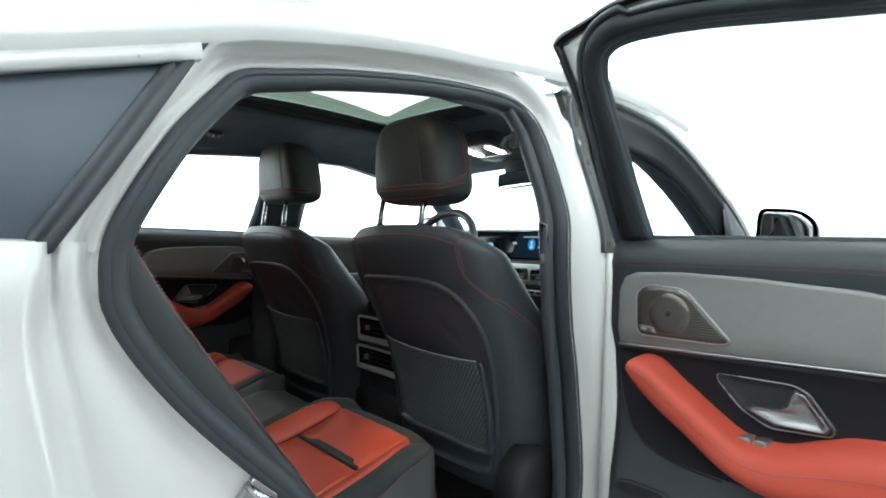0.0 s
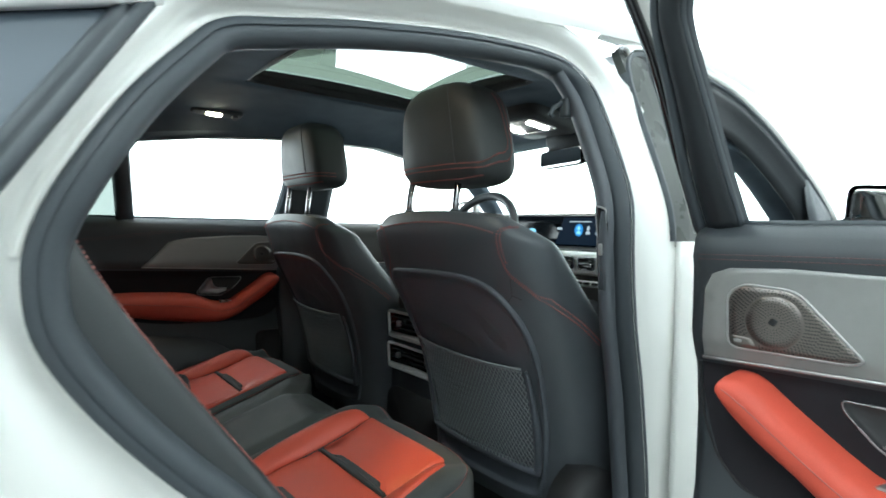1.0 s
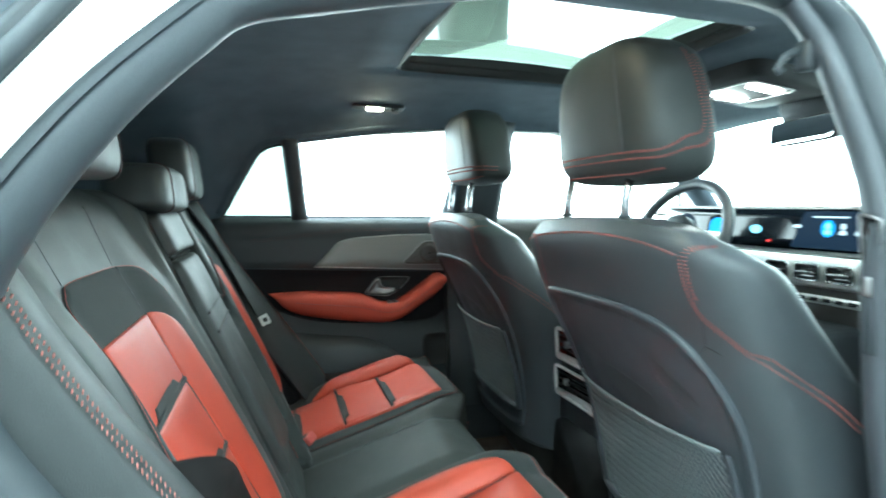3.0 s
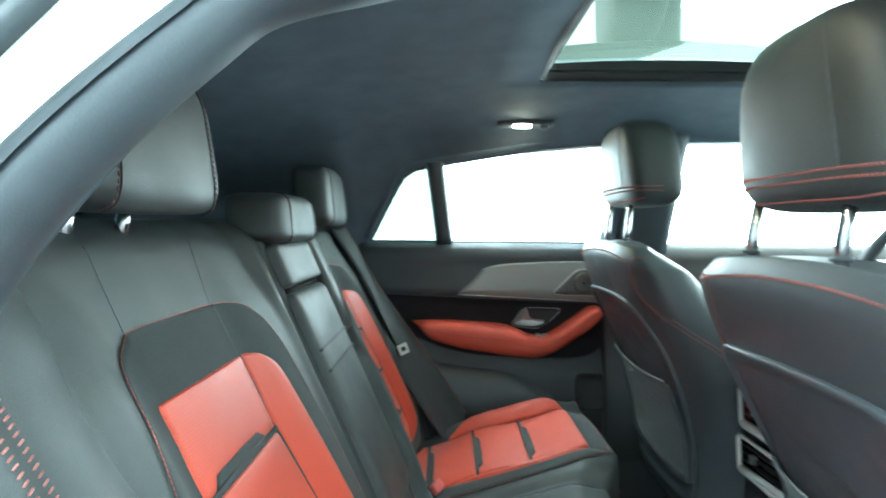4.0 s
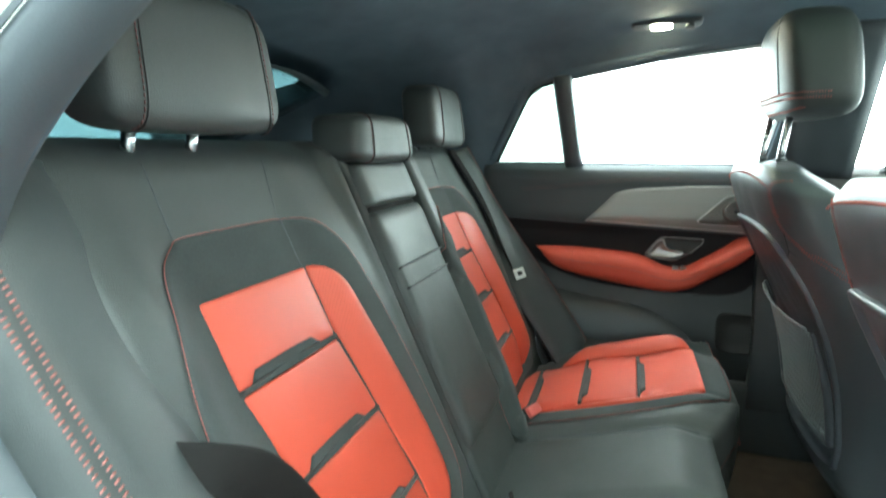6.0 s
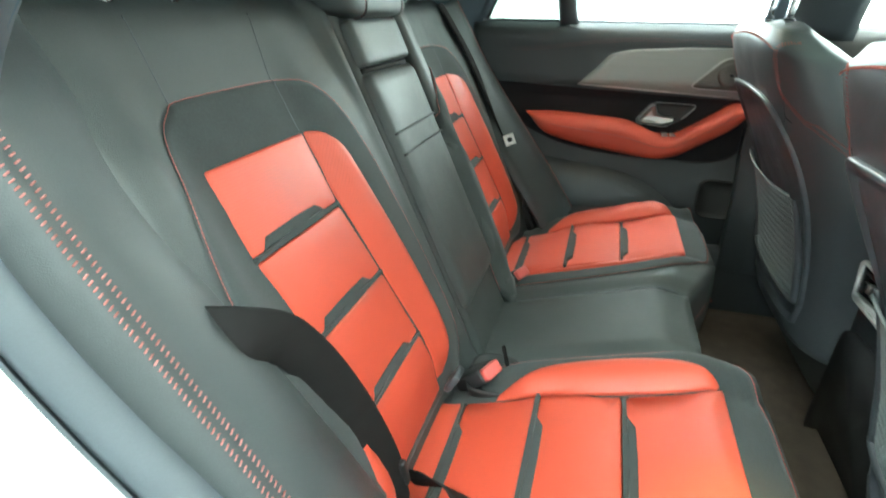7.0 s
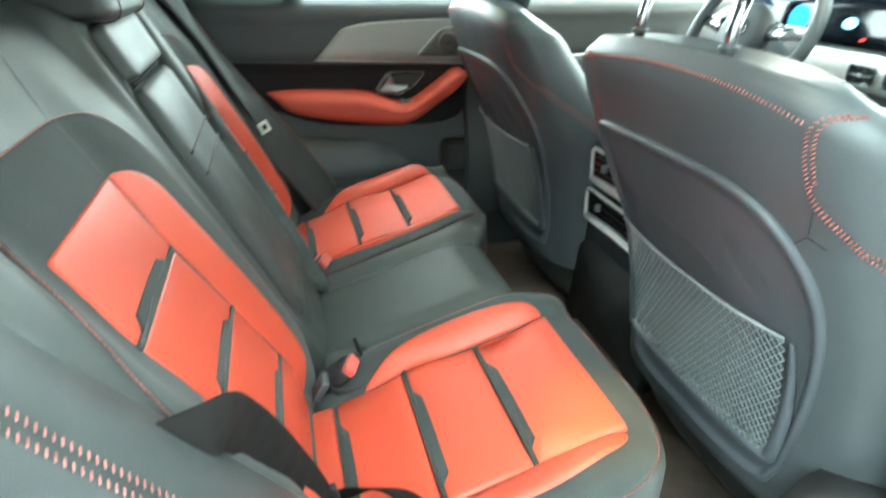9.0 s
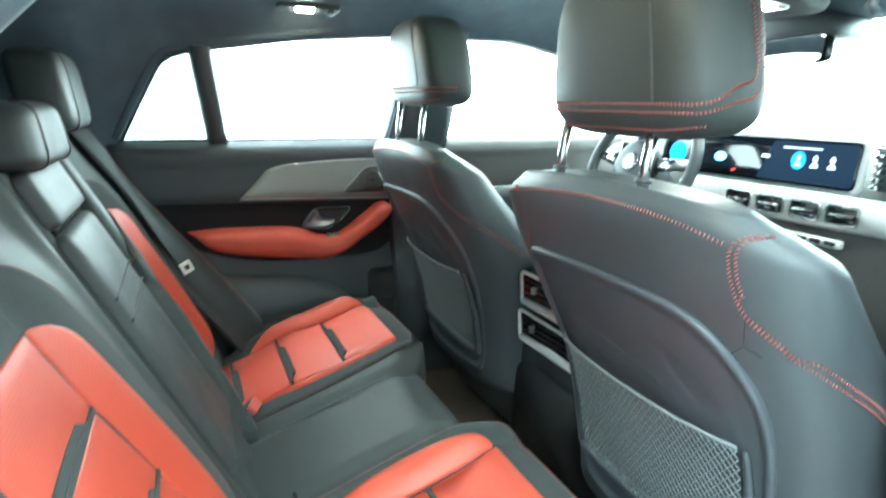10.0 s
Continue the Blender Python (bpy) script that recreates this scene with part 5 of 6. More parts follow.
part("cover", slab(rows, 0.012), SHELL, pil)


def on_pillar(a, z, h):
    return V((side_x(z) - 0.026 + a * 0.75, 0.188 - h + 0.16 * max(0, 1.05 - z), z))


vo = rounded([(0.0, 0.972), (0.026, 0.966), (0.026, 1.112), (0.0, 1.118)], 0.005, 3)
vent = part("air_vent", pad(vo, on_pillar, 0.005, ((1, -0.3), (0.99, 1.0), (0.9, 0.4), (0.5, 0.2)), n=40), GLOSS_BLACK, pil, "black pillar air vent with chrome slider")
part("vent_frame", tube([on_pillar(a, z, 0.005) for a, z in vo], 0.0016, 6, True), SATIN, vent)
for k in range(3):
    part("vent_slat", block(0.002, 0.006, 0.13, on_pillar(0.006 + 0.007 * k, 1.042, 0.004), 0.0008, 1), PLASTIC, vent)
part("vent_slider", block(0.008, 0.010, 0.020, on_pillar(0.010, 1.045, 0.007), 0.003), SATIN, vent)
hook = thing("coat_hook", (0.556, 0.165, 1.29), "small black coat hook on the pillar trim", "coat hook")
part("base", block(0.020, 0.016, 0.034, (0.556, 0.190, 1.292), 0.005), PLASTIC, hook)
part("peg", tube([(0.552, 0.184, 1.300), (0.545, 0.170, 1.292), (0.543, 0.164, 1.280), (0.546, 0.168, 1.274)], 0.0045, 8), PLASTIC, hook)

# roof lamps
def dome_lamp(s):
    ob = thing("dome_lamp", (s * 0.56, -0.085, 1.41), "lit warm roof lamp with grab-handle base", "roof lamp", "roof lamps")
    def at(a, b, h):
        return V((s * (0.521 if s < 0 else 0.452) - s * (0.94 * b + 0.34 * h), a - 0.010, 1.4087 + 0.34 * b - 0.94 * h))
    part("housing", pad(rounded([(-0.158, -0.013), (-0.008, -0.013), (-0.008, 0.013), (-0.158, 0.013)], 0.010, 4), at, 0.010, n=50), PLASTIC, ob, "grey lamp housing")
    part("lens", pad(rounded([(-0.116, -0.008), (-0.070, -0.008), (-0.070, 0.008), (-0.116, 0.008)], 0.005, 3), at, 0.013, n=30), DOME, ob, "glowing warm lens")
    part("knob", pad(ellipse(-0.034, 0, 0.011, 0.010, 16), at, 0.018), PLASTIC, ob)

    return ob


dome_lamp(-1)
dome_lamp(1)
glow_spot = bpy.data.lights.new("dome_beam", "SPOT")
glow_spot.energy, glow_spot.color, glow_spot.spot_size, glow_spot.spot_blend, glow_spot.shadow_soft_size = 6.0, (1.0, 0.60, 0.20), math.radians(21), 1.0, 0.02
beam = new("dome_beam", glow_spot)
beam.matrix_world = look((0.43, -0.085, 1.355), (0.435, -0.005, 0.66))

# ---- front seats ----
SEAT_REAR = [(0.36, 0.215), (0.50, 0.215), (0.62, 0.205), (0.70, 0.190), (0.80, 0.160), (0.88, 0.124), (0.95, 0.092), (1.00, 0.070), (1.06, 0.050), (1.10, 0.046), (1.125, 0.060)]
SEAT_HALF = [(0.36, 0.215), (0.50, 0.232), (0.65, 0.242), (0.80, 0.246), (0.90, 0.243), (1.00, 0.234), (1.06, 0.224), (1.10, 0.202), (1.125, 0.15)]
SEAT_DEEP = [(0.36, 0.20), (0.60, 0.235), (0.80, 0.235), (0.92, 0.205), (1.00, 0.165), (1.06, 0.135), (1.10, 0.10), (1.125, 0.05)]


def smooth1(pairs, x):
    return (curve1(pairs, x - 0.02) + curve1(pairs, x) * 2 + curve1(pairs, x + 0.02)) / 4


def seat_off(z):
    return -0.018 * step(0.80, 1.0, z)


def seat_wide(z):
    return smooth1(SEAT_HALF, z) + 0.018 * step(0.80, 1.0, z)


def crown_share(x):
    return lerp(0.78, 0.45, min(1.0, abs(x + 0.018) / 0.23) ** 2.5)


def squash(x, z):
    return z if z < 1.05 else 1.05 + (z - 1.05) * crown_share(x)


def unsquash(x, z):
    return z if z < 1.05 else min(1.122, 1.05 + (z - 1.05) / crown_share(x))


def seat_ring(z, n=72):
    yr, w, d = smooth1(SEAT_REAR, z), seat_wide(z), smooth1(SEAT_DEEP, z)
    pts = []
    for k in range(n):
        t = 2 * math.pi * k / n
        c, s = math.cos(t), math.sin(t)
        x = w * math.copysign(abs(c) ** 0.55, c) + seat_off(z)
        y = yr + d / 2 + d / 2 * math.copysign(abs(s) ** (0.75 if s < 0 else 0.6), s)
        pts.append(V((x, y, squash(x, z))))
    return pts


def seat_back(x, z, h):
    """A place on the rear face of the front seat's upright."""
    w, d = seat_wide(unsquash(x, z)), smooth1(SEAT_DEEP, unsquash(x, z))
    yr = smooth1(SEAT_REAR, unsquash(x, z))
    q = min(0.999, abs(x - seat_off(z)) / w)
    c = q ** (1 / 0.55)
    s = math.sqrt(max(0, 1 - c * c)) ** 0.75
    return V((x, yr + d / 2 * (1 - s) - h, z))


def front_seat(cx, cy, label, up=0.0, head_at=(-0.016, 0.118), head_half=0.138):
    ob = thing("front_seat", (cx, cy + 0.3, 0.36), label, "car seat", "front seats")
    m = Matrix.Translation((cx, cy, 0))
    zs = [0.52 + 0.0145 * k for k in range(40)] + [1.10, 1.108, 1.115, 1.121, 1.125]
    foot = seat_ring(0.512)
    mid = sum(foot, V((0, 0, 0))) / len(foot)
    upright = loft([[mid.lerp(p, 0.85) for p in foot]] + [seat_ring(z) for z in zs])
    part("upright", upright, LEATHER_SOFT, ob, "smooth black leather seat back", m=m)
    # hard shell
    shell = spline([(v[0], v[1], 0) for v in [(-0.180, 0.978), (-0.12, 0.989), (0.02, 0.992), (0.11, 0.982), (0.160, 0.945), (0.186, 0.88), (0.184, 0.78), (0.172, 0.66), (0.160, 0.585), (0.12, 0.552), (-0.12, 0.552), (-0.160, 0.585), (-0.174, 0.66), (-0.186, 0.80), (-0.188, 0.92)]], 120, True)
    def dented(x, z, h):
        fold = 0.862 - 0.20 * x
        d = 0.006 * math.exp(-((x + 0.015) / 0.055) ** 2) * step(fold + 0.005, fold - 0.008, z) * step(fold - 0.085, fold - 0.02, z)
        fold = 0.905 - 0.9 * (x - 0.09)
        d += 0.004 * math.exp(-((x - 0.095) / 0.03) ** 2) * step(fold + 0.004, fold - 0.008, z) * step(fold - 0.06, fold - 0.015, z)
        return seat_back(x, z, h - d)

    rings = ((1.0, -0.5), (0.998, 0.5), (0.985, 1.0), (0.955, 0.9), (0.935, 0.2)) + tuple((0.90 - 0.03 * k, 0.1 + 0.007 * k) for k in range(29))
    part("back_shell", pad([p.xy for p in shell], dented, 0.009, rings, centre=(0, 0.75)), SHELL, ob, "soft grey-black moulded back shell", m=m)
    # net pocket
    nf = spline([(v[0], v[1], 0) for v in [(-0.160, 0.835), (-0.162, 0.70), (-0.158, 0.635), (-0.145, 0.618), (0.0, 0.612), (0.135, 0.610), (0.152, 0.625), (0.158, 0.70), (0.160, 0.815)]], 60)
    pocket = part("pocket_frame", tube([seat_back(p.x, p.y, 0.010) for p in nf], [0.003 + 0.006 * math.sin(math.pi * min(1, i / 12, (59 - i) / 12) / 2) for i in range(60)], 8), SHELL, ob, "moulded frame of the net pocket", m=m)
    net = bmesh.new()
    for row in range(15):
        zz = 0.619 + row * 0.0144
        for up_ in (1, -1):
            line = []
            for k in range(65):
                x = lerp(-0.154, 0.152, k / 64)
                top = lerp(0.822, 0.812, k / 64) + 0.006 * (2 * k / 64 - 1) ** 2
                z = zz + up_ * 0.0072 * math.cos(math.pi * k / 2)
                if z < top:
                    line.append(seat_back(x, z, 0.012 + 0.005 * math.sin(math.pi * k / 64)))
            if len(line) > 2:
                tube(line, 0.0009, 5, False, net)
    part("net", net, NET, pocket, "grey elastic mesh net", m=m)
    part("net_hem", tube([seat_back(lerp(-0.156, 0.154, k / 30), lerp(0.824, 0.814, k / 30) + 0.006 * (2 * k / 30 - 1) ** 2, 0.015 + 0.006 * math.sin(math.pi * k / 30)) for k in range(31)], [0.0022 + 0.0006 * (k % 2) for k in range(31)], 6), NET, pocket, m=m)
    # stitched seams
    seam = bmesh.new()

    def face(p):
        return V((p.x * 0.6, p.y - smooth1(SEAT_REAR, p.z) - smooth1(SEAT_DEEP, p.z) / 2, 0.05)).normalized()

    def on_side(y, z, s):
        yr, w, d = smooth1(SEAT_REAR, z), seat_wide(z), smooth1(SEAT_DEEP, z)
        q = max(-0.999, min(0.999, (y - yr - d / 2) / (d / 2)))
        c = math.sqrt(1 - abs(q) ** (2 / (0.75 if q < 0 else 0.6)))
        return V((seat_off(z) + s * (w * c ** 0.55 + 0.0012), y, z))

    crown = spline([(-0.215, 0, 1.066), (-0.15, 0, 1.078), (-0.046, 0, 1.087), (0.047, 0, 1.087), (0.118, 0, 1.080), (0.170, 0, 1.068)], 60)
    stitches([seat_back(p.x, p.z, 0.0008) for p in crown], 0.0046, 0.0037, 0.0007, seam, face)
    for s in (1, -1):
        for off in (0.0, 0.0065):
            path = []
            for k in range(50):
                t = k / 49
                rear = spline([(0.186, 0.085, 1.078), (0.174, 0.070, 1.072), (0.169, 0.067, 1.056), (0.170, 0.0726, 1.030), (0.179, 0.086, 0.998), (0.2050, 0.110, 0.970), (0.227, 0.150, 0.940), (0.239, 0.210, 0.902), (0.243, 0.258, 0.866)], 50)
                p = rear[k] + V((off if k < 22 else 0.0, off * step(16, 26, k), off * 0.7 * step(18, 28, k)))
                path.append(seat_back(s * p.x, p.z, 0.001) if p.x < (0.216 if s > 0 else 0.24) else on_side(p.y, p.z, s))
            stitches(path, 0.0044, 0.0036, 0.0007, seam, face)
    part("seam_stitching", seam, THREAD, ob, "red contrast stitching", m=m)
    for s in (1, -1):
        rows = []
        for k in range(28):
            ang = math.radians(lerp(-64, 72, k / 27))
            top = curve1([(-64, 0.944), (-35, 0.962), (-10, 0.952), (15, 0.925), (45, 0.87), (72, 0.80)], lerp(-64, 72, k / 27))
            row = []
            for i in range(22):
                z = lerp(top, 0.53, i / 21)
                yr, w, d = smooth1(SEAT_REAR, z), seat_wide(z) + 0.0014, smooth1(SEAT_DEEP, z)
                c, q = math.cos(ang), math.sin(ang)
                row.append(V((seat_off(z) + s * w * c ** 0.55, yr + d / 2 + (d / 2 + 0.0014) * math.copysign(abs(q) ** (0.75 if q < 0 else 0.6), q), z)))
            rows.append(row)
        part("side_panel", skin(rows)[0], LEATHER_SOFT, ob, "black leather side panel below the seam", m=m)
    for s in (1, -1):
        seams = bmesh.new()
        tube([seat_back(s * lerp(0.152, 0.171, k / 6), lerp(0.940, 0.960, k / 6), 0.0003) for k in range(7)], 0.0007, 5, False, seams)
        tube([seat_back(s * lerp(0.171, 0.177, k / 6), lerp(0.960, 0.992, k / 6), 0.0004) for k in range(7)], 0.0006, 5, False, seams)
        turn_down = spline([(0.171, 0, 0.960), (0.186, 0, 0.953), (0.205, 0, 0.935), (0.222, 0, 0.90), (0.231, 0, 0.85), (0.233, 0, 0.79)], 30)
        tube([seat_back(s * p.x, p.z, 0.0003) for p in turn_down], 0.0007, 5, False, seams)
        part("side_seam", seams, BOWL, ob, m=m)
    # headrest on chrome posts
    hr = part("headrest", superpad(*head_at, 1.255 + up, head_half, 0.066, 0.099, 0.46, 0.52, 0.10, 0.22, 48, 26, 0.57), LEATHER, ob, "black leather headrest with red seams", m=m)

    def head(ang, zc, grow=1.0):
        def sp(v, e):
            return math.copysign(abs(v) ** e, v)
        e = 0.57 if zc > 0 else 0.46
        r = (1 - abs(zc) ** (2 / e)) ** (e / 2)
        k = 1 - 0.22 * (zc + 1) / 2
        return V((head_at[0] + head_half * k * r * grow * sp(math.cos(ang), 0.52), head_at[1] + 0.066 * r * grow * sp(math.sin(ang), 0.52) - 0.10 * zc * 0.099, 1.255 + up + 0.099 * zc))

    hs = bmesh.new()

    def away(p):
        return (p - V((*head_at, 1.255 + up))).normalized()

    for z0, a1 in ((-0.60, 0.10), (-0.69, 0.22)):
        turn_ = (lambda a: a) if cx > 0 else (lambda a: -math.pi - a)
        path = [head(turn_(lerp(-math.pi, -0.8, k / 40)), z0, 1.010) for k in range(41)]
        for k in range(1, 41):
            t = k / 40
            bend = 1 - math.sqrt(max(0, 1 - min(1, t / 0.45) ** 2))
            path.append(head(turn_(lerp(-0.8, a1, min(1, t / 0.45) ** 0.8) - 0.12 * max(0, t - 0.45)), z0 + 0.42 * bend + max(0, t - 0.45) * 1.75, 1.010))
        stitches(path, 0.0042, 0.0035, 0.0009, hs, away)
    stitches([head(lerp(-math.pi, -0.3, k / 60), -0.88 + 0.06 * step(40, 60, k), 1.012) for k in range(61)], 0.0042, 0.0035, 0.0009, hs, away)
    part("seam_stitching", hs, THREAD, hr, m=m)
    part("centre_seam", tube([head(-1.25, lerp(-0.60, 0.93, k / 20), 1.004) for k in range(21)], 0.0011, 5), PLASTIC, hr, m=m)
    for x in (head_at[0] - 0.100, head_at[0] + 0.052):
        part("post", tube([(x, head_at[1] - 0.039, 1.09), (x, head_at[1] - 0.037, 1.13), (x, head_at[1] - 0.028, 1.18 + up)], 0.0066, 12), CHROME, ob, "chrome headrest post", m=m)
        part("post_collar", tube([(x, head_at[1] - 0.038, 1.108), (x, head_at[1] - 0.038, 1.112)], 0.010, 12), PLASTIC, ob, m=m)
    # cushion and recliner cover
    cush = loft([[V((0.25 * math.copysign(abs(math.cos(t)) ** 0.5, math.cos(t)) * k, 0.55 + 0.27 * math.copysign(abs(math.sin(t)) ** 0.5, math.sin(t)) * k, z)) for t in [2 * math.pi * i / 40 for i in range(40)]]
                 for z, k in ((0.38, 0.9), (0.42, 1.0), (0.56, 1.0), (0.60, 0.96), (0.615, 0.86))])
    part("seat_cushion", cush, LEATHER, ob, "black leather seat cushion", m=m)
    for s in (1, -1):
        if s > 0 and cx > 0:
            part("recliner_cover", loft([[V((s * x, 0.245 + r * math.cos(t), 0.545 + r * 1.15 * math.sin(t))) for t in [2 * math.pi * i / 28 for i in range(28)]] for x, r in ((0.20, 0.085), (0.258, 0.085), (0.268, 0.078), (0.272, 0.06))]), BOWL, ob, "round black recliner cover", m=m)
        part("seat_base", block(0.05, 0.46, 0.06, (s * 0.21, 0.60, 0.36), 0.01), BOWL, ob, m=m)
    return ob


front_seat(0.352, 0.0, "black leather front seat with red stitching and net pocket")
front_seat(-0.365, 0.012, "black leather driver's seat with red stitching", 0.03, (-0.038, 0.146), 0.154)

# ---- centre console ----
cons = thing("centre_console", (0, 0.5, 0.36), "dark centre console with chrome-framed rear vents", "console")
part("body", loft([[V((x * k, y, z)) for x, z in rounded([(-0.125, 0.40), (0.125, 0.40), (0.135, 0.70), (0.120, 0.845), (-0.120, 0.845), (-0.135, 0.70)], 0.03, 4)] for y, k in ((0.285, 0.97), (0.295, 1.0), (0.55, 1.0), (0.95, 1.0))]), PLASTIC, cons)
part("lid", block(0.235, 0.36, 0.05, (0, 0.47, 0.862), 0.018, 3), LEATHER, cons, "black leather armrest lid")


def vent_frame(z0, z1, nm):
    def at(a, b, h):
        return V((a, 0.268 + 0.010 * (1 - abs(a) / 0.12) - h, b))

    o = rounded([(-0.108, z0), (0.108, z0), (0.116, z1 - 0.006), (0.110, z1), (-0.110, z1), (-0.116, z1 - 0.006)], 0.008, 3)
    fr = part(nm, pad(o, at, 0.004, ((1, -1.0), (1.0, 0.8), (0.985, 1.0), (0.95, 0.3), (0.5, 0.2)), n=80), GLOSS_BLACK, cons, "glossy black vent panel")
    part("chrome_rim", tube([at(a, b, 0.005) for a, b in o], 0.0042, 8, True), DASH_SILVER, fr, "satin chrome vent surround")
    part("trim_bar", loft([[at(x, z0 + 0.006 + dz, h) for dz, h in ((-0.008, 0.002), (-0.006, 0.009), (0.004, 0.009), (0.006, 0.002))] for x in (-0.105, -0.05, 0.0, 0.05, 0.105)]), DASH_SILVER, fr, "flat satin metal bar")
    for k in range(3):
        part("slat", block(0.20, 0.012, 0.003, (0, 0.270, lerp(z0 + 0.01, z1, (k + 1) / 4)), 0.001, 1), BOWL, fr)
    for x in (-0.065, 0.065):
        part("tab", block(0.012, 0.012, 0.016, (x, 0.264, (z0 + z1) / 2 + 0.004), 0.003), CHROME, fr)
    return fr


vent_frame(0.768, 0.838, "upper_vent")
vent_frame(0.682, 0.748, "lower_vent")
part("tunnel_cover", loft([[V((x, y, z)) for x, z in rounded([(-0.15, 0.36), (0.15, 0.36), (0.13, 0.62), (-0.13, 0.62)], 0.04, 4)] for y in (0.275, 0.31)]), BOWL, cons)

# ---- dashboard ----
dash = thing("dashboard", (0, 1.1, 0.8), "dark brown dashboard with silver vent band", "dashboard")
rows = []
for k in range(41):
    x = lerp(-0.68, 0.68, k / 40)
    c = 0.04 * (x / 0.68) ** 2
    rows.append([V((x, y - c, z)) for y, z in ((0.96, 0.55), (0.93, 0.75), (0.95, 0.90), (0.945, 0.935), (0.96, 0.985), (0.985, 1.02), (1.05, 1.065), (1.15, 1.078), (1.45, 1.06))])
part("upper_panel", slab(rows, 0.02), DASH, dash, "dark brown grained dashboard")
band = [[V((x, 0.925 + 0.01 * step(0.2, 0.68, abs(x)), z)) for z in (0.925, 0.935, 0.985, 0.998, 1.004)] for x in [lerp(-0.30, 0.55, k / 30) for k in range(31)]]
for r in band:
    r[0].y += 0.02
    r[3].y += 0.012
    r[4].y += 0.035
part("silver_band", slab(band, 0.01), DASH_SILVER, dash, "bright silver trim band")
for x in (-0.099, -0.012, 0.073, 0.156):
    o = rounded([(x - 0.034, 0.946), (x + 0.034, 0.946), (x + 0.034, 0.986), (x - 0.034, 0.986)], 0.008, 3)
    vn = part("air_vent", pad(o, lambda a, b, h: V((a, 0.922 - h, b)), 0.004, ((1, 0), (0.98, 1), (0.86, 0.2), (0.4, -0.2)), n=40), GLOSS_BLACK, dash, "black square air vent")
    part("vent_rim", tube([V((a, 0.918, b)) for a, b in o], 0.003, 6, True), CHROME, vn)
    part("vane", block(0.05, 0.012, 0.004, (x, 0.916, 0.966), 0.001, 1), CHROME, vn)
    part("vane_tab", block(0.014, 0.01, 0.008, (x, 0.911, 0.966), 0.002, 1), CHROME, vn)
sw = part("switch_row", block(0.20, 0.02, 0.020, (0.07, 0.918, 0.900), 0.006), DASH_SILVER, dash, "chrome row of climate switches")
for k in range(6):
    part("switch_key", block(0.024, 0.008, 0.009, (-0.01 + 0.032 * k, 0.905, 0.902), 0.002, 1), GLOSS_BLACK, sw)
for k in range(6):
    part("end_slat", block(0.014, 0.03, 0.009, (0.205, 0.925, 1.035 + 0.016 * k), 0.002, 1), CHROME, dash)
part("end_vent", block(0.05, 0.05, 0.10, (0.212, 0.965, 1.075), 0.01), PLASTIC, dash)

disp = thing("display", (0.0, 0.93, 1.0), "wide lit dashboard screen in a silver frame", "screen")
SX0, SX1, SZ0, SZ1, SY = -0.53, 0.176, 1.022, 1.126, 0.905


def on_screen(a, b, h):
    return V((a, SY + 0.10 * (b - SZ0) - h, b))


so = rounded([(SX0, SZ0), (SX1, SZ0), (SX1, SZ1), (SX0, SZ1)], 0.014, 4)
part("frame", pad(rounded([(SX0 - 0.008, SZ0 - 0.008), (SX1 + 0.008, SZ0 - 0.008), (SX1 + 0.008, SZ1 + 0.008), (SX0 - 0.008, SZ1 + 0.008)], 0.018, 4), lambda a, b, h: on_screen(a, b, h - 0.012), 0.010, ((1, -0.4), (1.0, 0.8), (0.99, 1.0), (0.5, 1.0)), n=120), DASH_SILVER, disp, "thin silver screen frame")
face = part("panel", pad(so, on_screen, 0.002, ((1, 0), (0.995, 1), (0.5, 1)), n=100), SCREEN, disp, "glossy black display glass")


def lit(nm, o, mt, h=0.003):
    part(nm, pad(o, on_screen, h, ((1, 0.9), (0.9, 1), (0.4, 1))), mt, face)


lit("lit_field", rounded([(-0.05, 1.028), (0.170, 1.028), (0.170, 1.120), (-0.02, 1.120)], 0.006, 3), SCREEN_NAVY, 0.0025)
lit("glow_disc", ellipse(0.046, 1.078, 0.017, 0.021), SCREEN_BLUE, 0.003)
for x, mt in ((0.046, SCREEN_PALE), (0.084, SCREEN_WHITE), (0.122, SCREEN_WHITE)):
    lit("user_icon", ellipse(x, 1.084, 0.006, 0.008, 14), mt, 0.0036)
    lit("user_icon", [(x - 0.009, 1.064), (x + 0.009, 1.064), (x + 0.008, 1.071), (x + 0.004, 1.075), (x - 0.004, 1.075), (x - 0.008, 1.071)], mt, 0.0036)
lit("title_bar", [(0.005, 1.104), (0.095, 1.104), (0.095, 1.108), (0.005, 1.108)], SCREEN_WHITE, 0.0034)
lit("clock_bar", [(-0.045, 1.078), (-0.024, 1.078), (-0.024, 1.086), (-0.045, 1.086)], SCREEN_WHITE, 0.0034)
lit("red_mark", [(-0.122, 1.036), (-0.110, 1.038), (-0.108, 1.044), (-0.120, 1.042)], SCREEN_RED, 0.0034)
lit("gauge_glow", ellipse(-0.16, 1.07, 0.018, 0.012), SCREEN_PALE, 0.0034)
lit("gauge_glow", ellipse(-0.30, 1.07, 0.03, 0.03), SCREEN_BLUE, 0.0034)
lit("gauge_face", ellipse(-0.43, 1.067, 0.045, 0.045), SCREEN_NAVY, 0.0034)

# ---- steering wheel ----
wheel = thing("steering_wheel", (-0.292, 0.72, 1.0), "dark leather steering wheel with silver spokes", "steering wheel")
wm = pose(-0.292, 0.75, 1.035, -24, 0, 0)


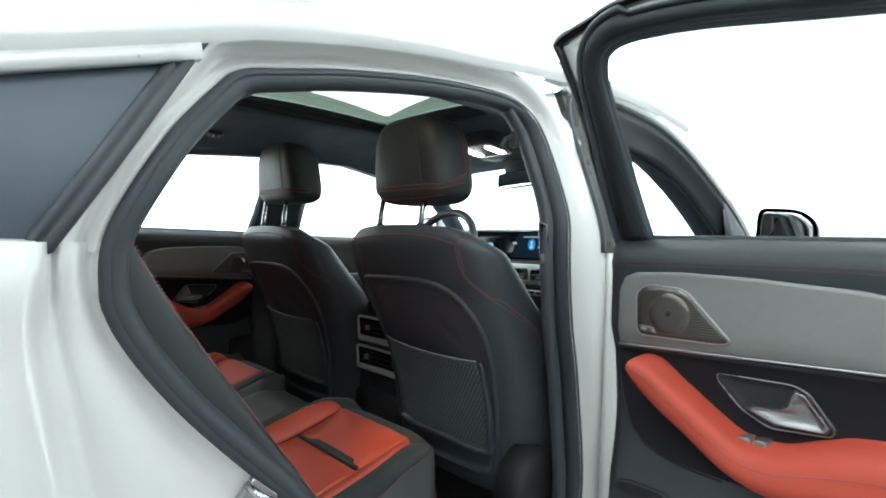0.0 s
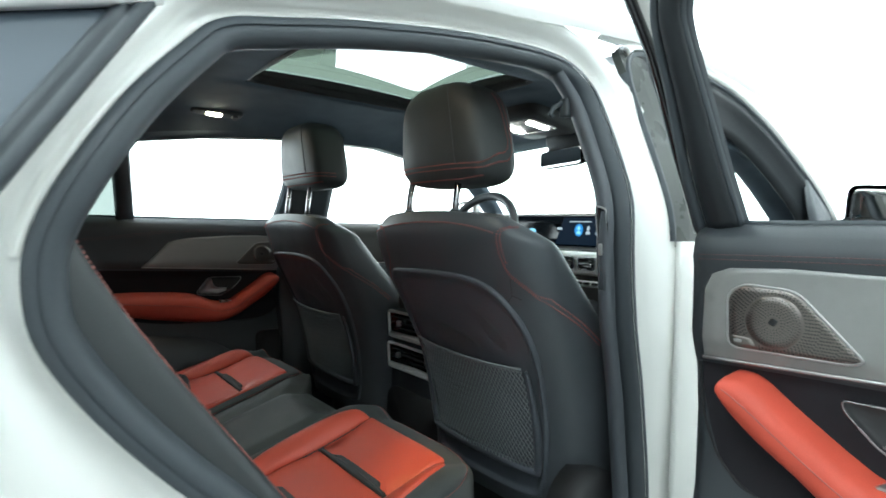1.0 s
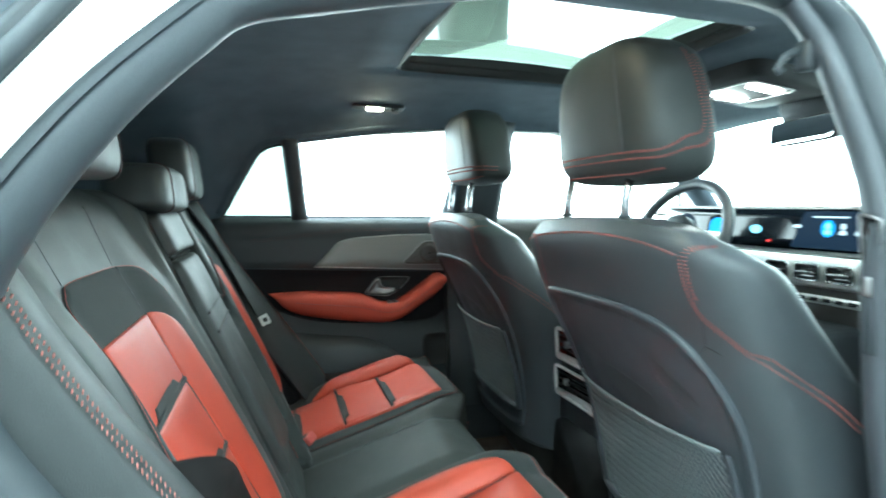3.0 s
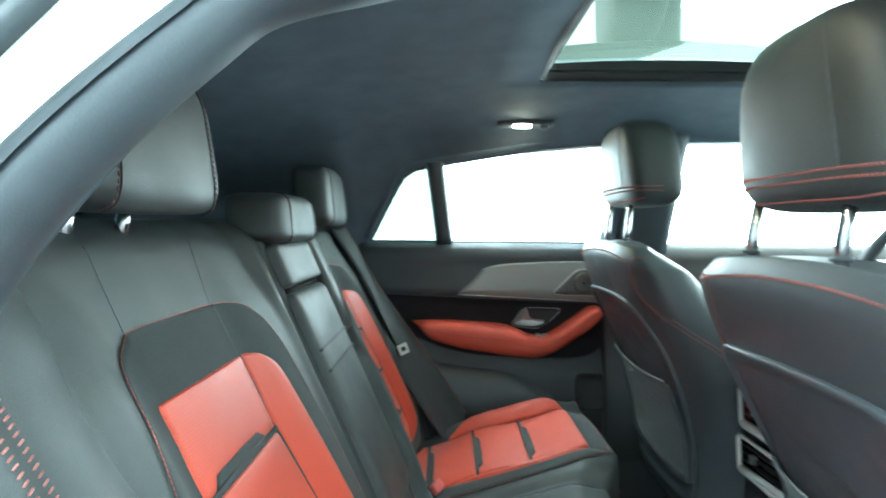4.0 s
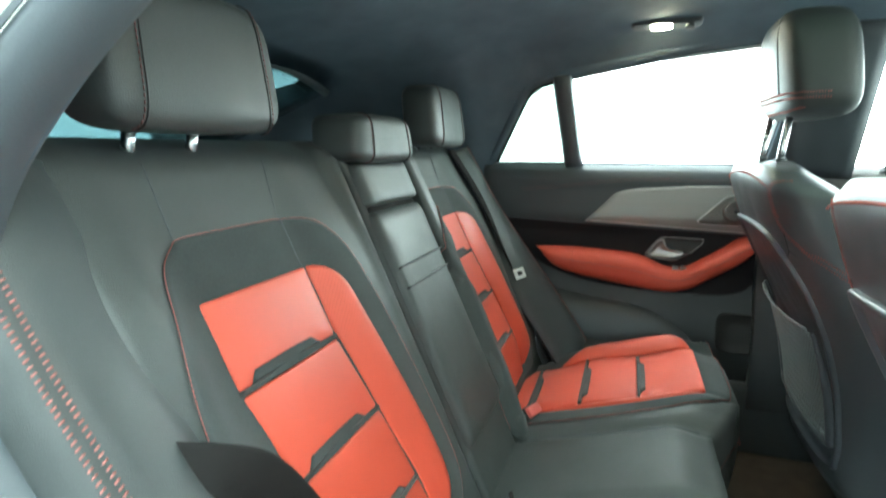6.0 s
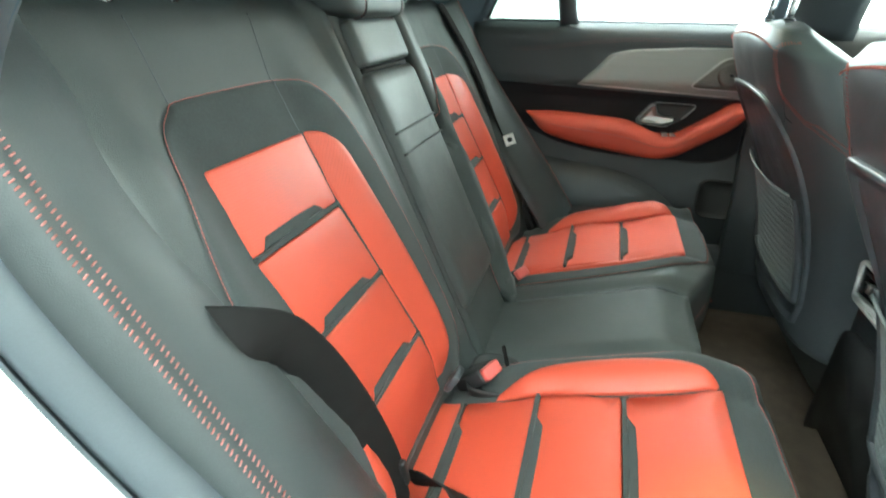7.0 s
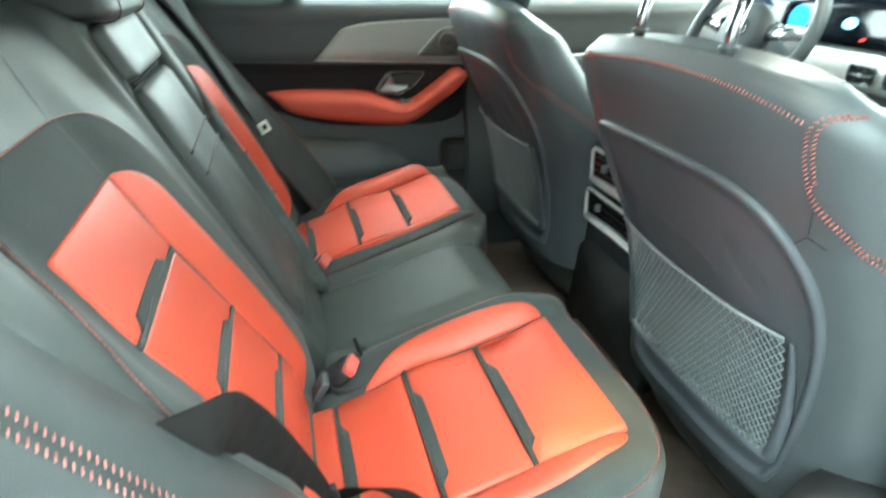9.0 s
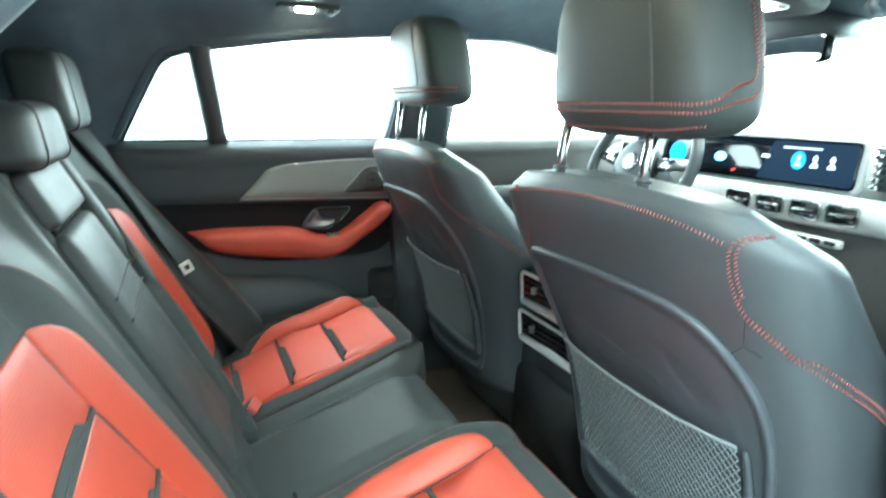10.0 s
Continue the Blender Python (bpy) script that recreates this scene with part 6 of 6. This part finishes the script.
def ring_xz(r, n=48, y=0.0):
    return [V((r * math.cos(2 * math.pi * k / n), y, r * math.sin(2 * math.pi * k / n))) for k in range(n)]


part("rim", tube(ring_xz(0.178), 0.0155, 12, True), LEATHER_SOFT, wheel, "thick leather rim", m=wm)
part("hub", loft([[p for p in ring_xz(r, 32, y)] for y, r in ((0.03, 0.05), (0.0, 0.072), (-0.02, 0.07), (-0.03, 0.05))]), PLASTIC, wheel, m=wm)
part("badge", loft([ring_xz(r, 28, y) for y, r in ((-0.030, 0.026), (-0.034, 0.026), (-0.036, 0.02))]), CHROME, wheel, "round silver badge", m=wm)
for a in (0.12, math.pi - 0.12, -math.pi / 2 - 0.18, -math.pi / 2 + 0.18):
    part("spoke", tube([V((0.06 * math.cos(a), -0.008, 0.06 * math.sin(a))), V((0.168 * math.cos(a), 0.004, 0.168 * math.sin(a)))], [0.022, 0.012], 8, flat=0.5), CHROME, wheel, "silver spoke", m=wm)
part("column", tube([(0, 0.02, 0), (0, 0.20, -0.05)], 0.045, 14), PLASTIC, wheel, m=wm)

# ---- overhead console and inside mirror ----
ohc = thing("overhead_console", (0, 0.68, 1.38), "black overhead console with two lit reading lamps", "overhead console")
part("housing", pad(rounded([(-0.13, 0.58), (0.13, 0.58), (0.11, 0.84), (-0.11, 0.84)], 0.04, 5), lambda a, b, h: V((a, b, 1.440 - 0.10 * max(0, b - 0.62) - h)), 0.036, n=70), BOWL, ohc)
for a in (-0.05, 0.05):
    part("reading_lamp", pad(rounded([(a - 0.010, 0.64), (a + 0.010, 0.64), (a + 0.010, 0.73), (a - 0.010, 0.73)], 0.006, 3), lambda p, q, h: V((p, q, 1.402 - 0.10 * max(0, q - 0.62) - h)), 0.004, n=30), READING, ohc, "bright reading lamp")
part("lamp_rim", tube([V((a, b, 1.402 - 0.1 * max(0, b - 0.62))) for a, b in rounded([(-0.08, 0.615), (0.08, 0.615), (0.08, 0.745), (-0.08, 0.745)], 0.02, 4)], 0.002, 6, True), SATIN, ohc)
im = thing("inside_mirror", (0.0, 0.86, 1.30), "frameless black inside mirror under the roof", "rear-view mirror")
mm = pose(0.0, 0.872, 1.318, 0, 0, -15)
part("stalk", tube([(0, 0.93, 1.39), (0, 0.905, 1.355), (0, 0.885, 1.33)], 0.014, 8), PLASTIC, im)
part("shell", superpad(0.0, 0.0, 0.0, 0.118, 0.014, 0.032, 0.4, 0.4, 0.0, 0.0, 32, 14), GLOSS_BLACK, im, m=mm)
part("mirror_glass", pad(rounded([(-0.112, -0.028), (0.112, -0.028), (0.112, 0.028), (-0.112, 0.028)], 0.014, 4), lambda a, b, h: V((a, -0.0145 - h, b)), 0.001), MIRROR, im, m=mm)
part("sensor_box", loft([[V((x * k, y, 1.41 - 0.045 * k + 0.02 * v)) for x, v in ((-0.10, 1), (0.10, 1), (0.085, -1), (-0.085, -1))] for y, k in ((0.84, 0.5), (0.90, 1.0), (0.99, 1.0))]), PLASTIC, im)

scrap = part("paper_scrap", block(0.022, 0.014, 0.003, (-0.30, 0.36, 0.347), 0.001, 1, turn=pose(0, 0, 0, 0, 0, 30)), RED_CLIP, None)
scrap.data.materials[0] = surface("beige_paper", (0.55, 0.42, 0.26), 0.8)
tagged(scrap, "tiny beige scrap of paper on the carpet", "scrap")
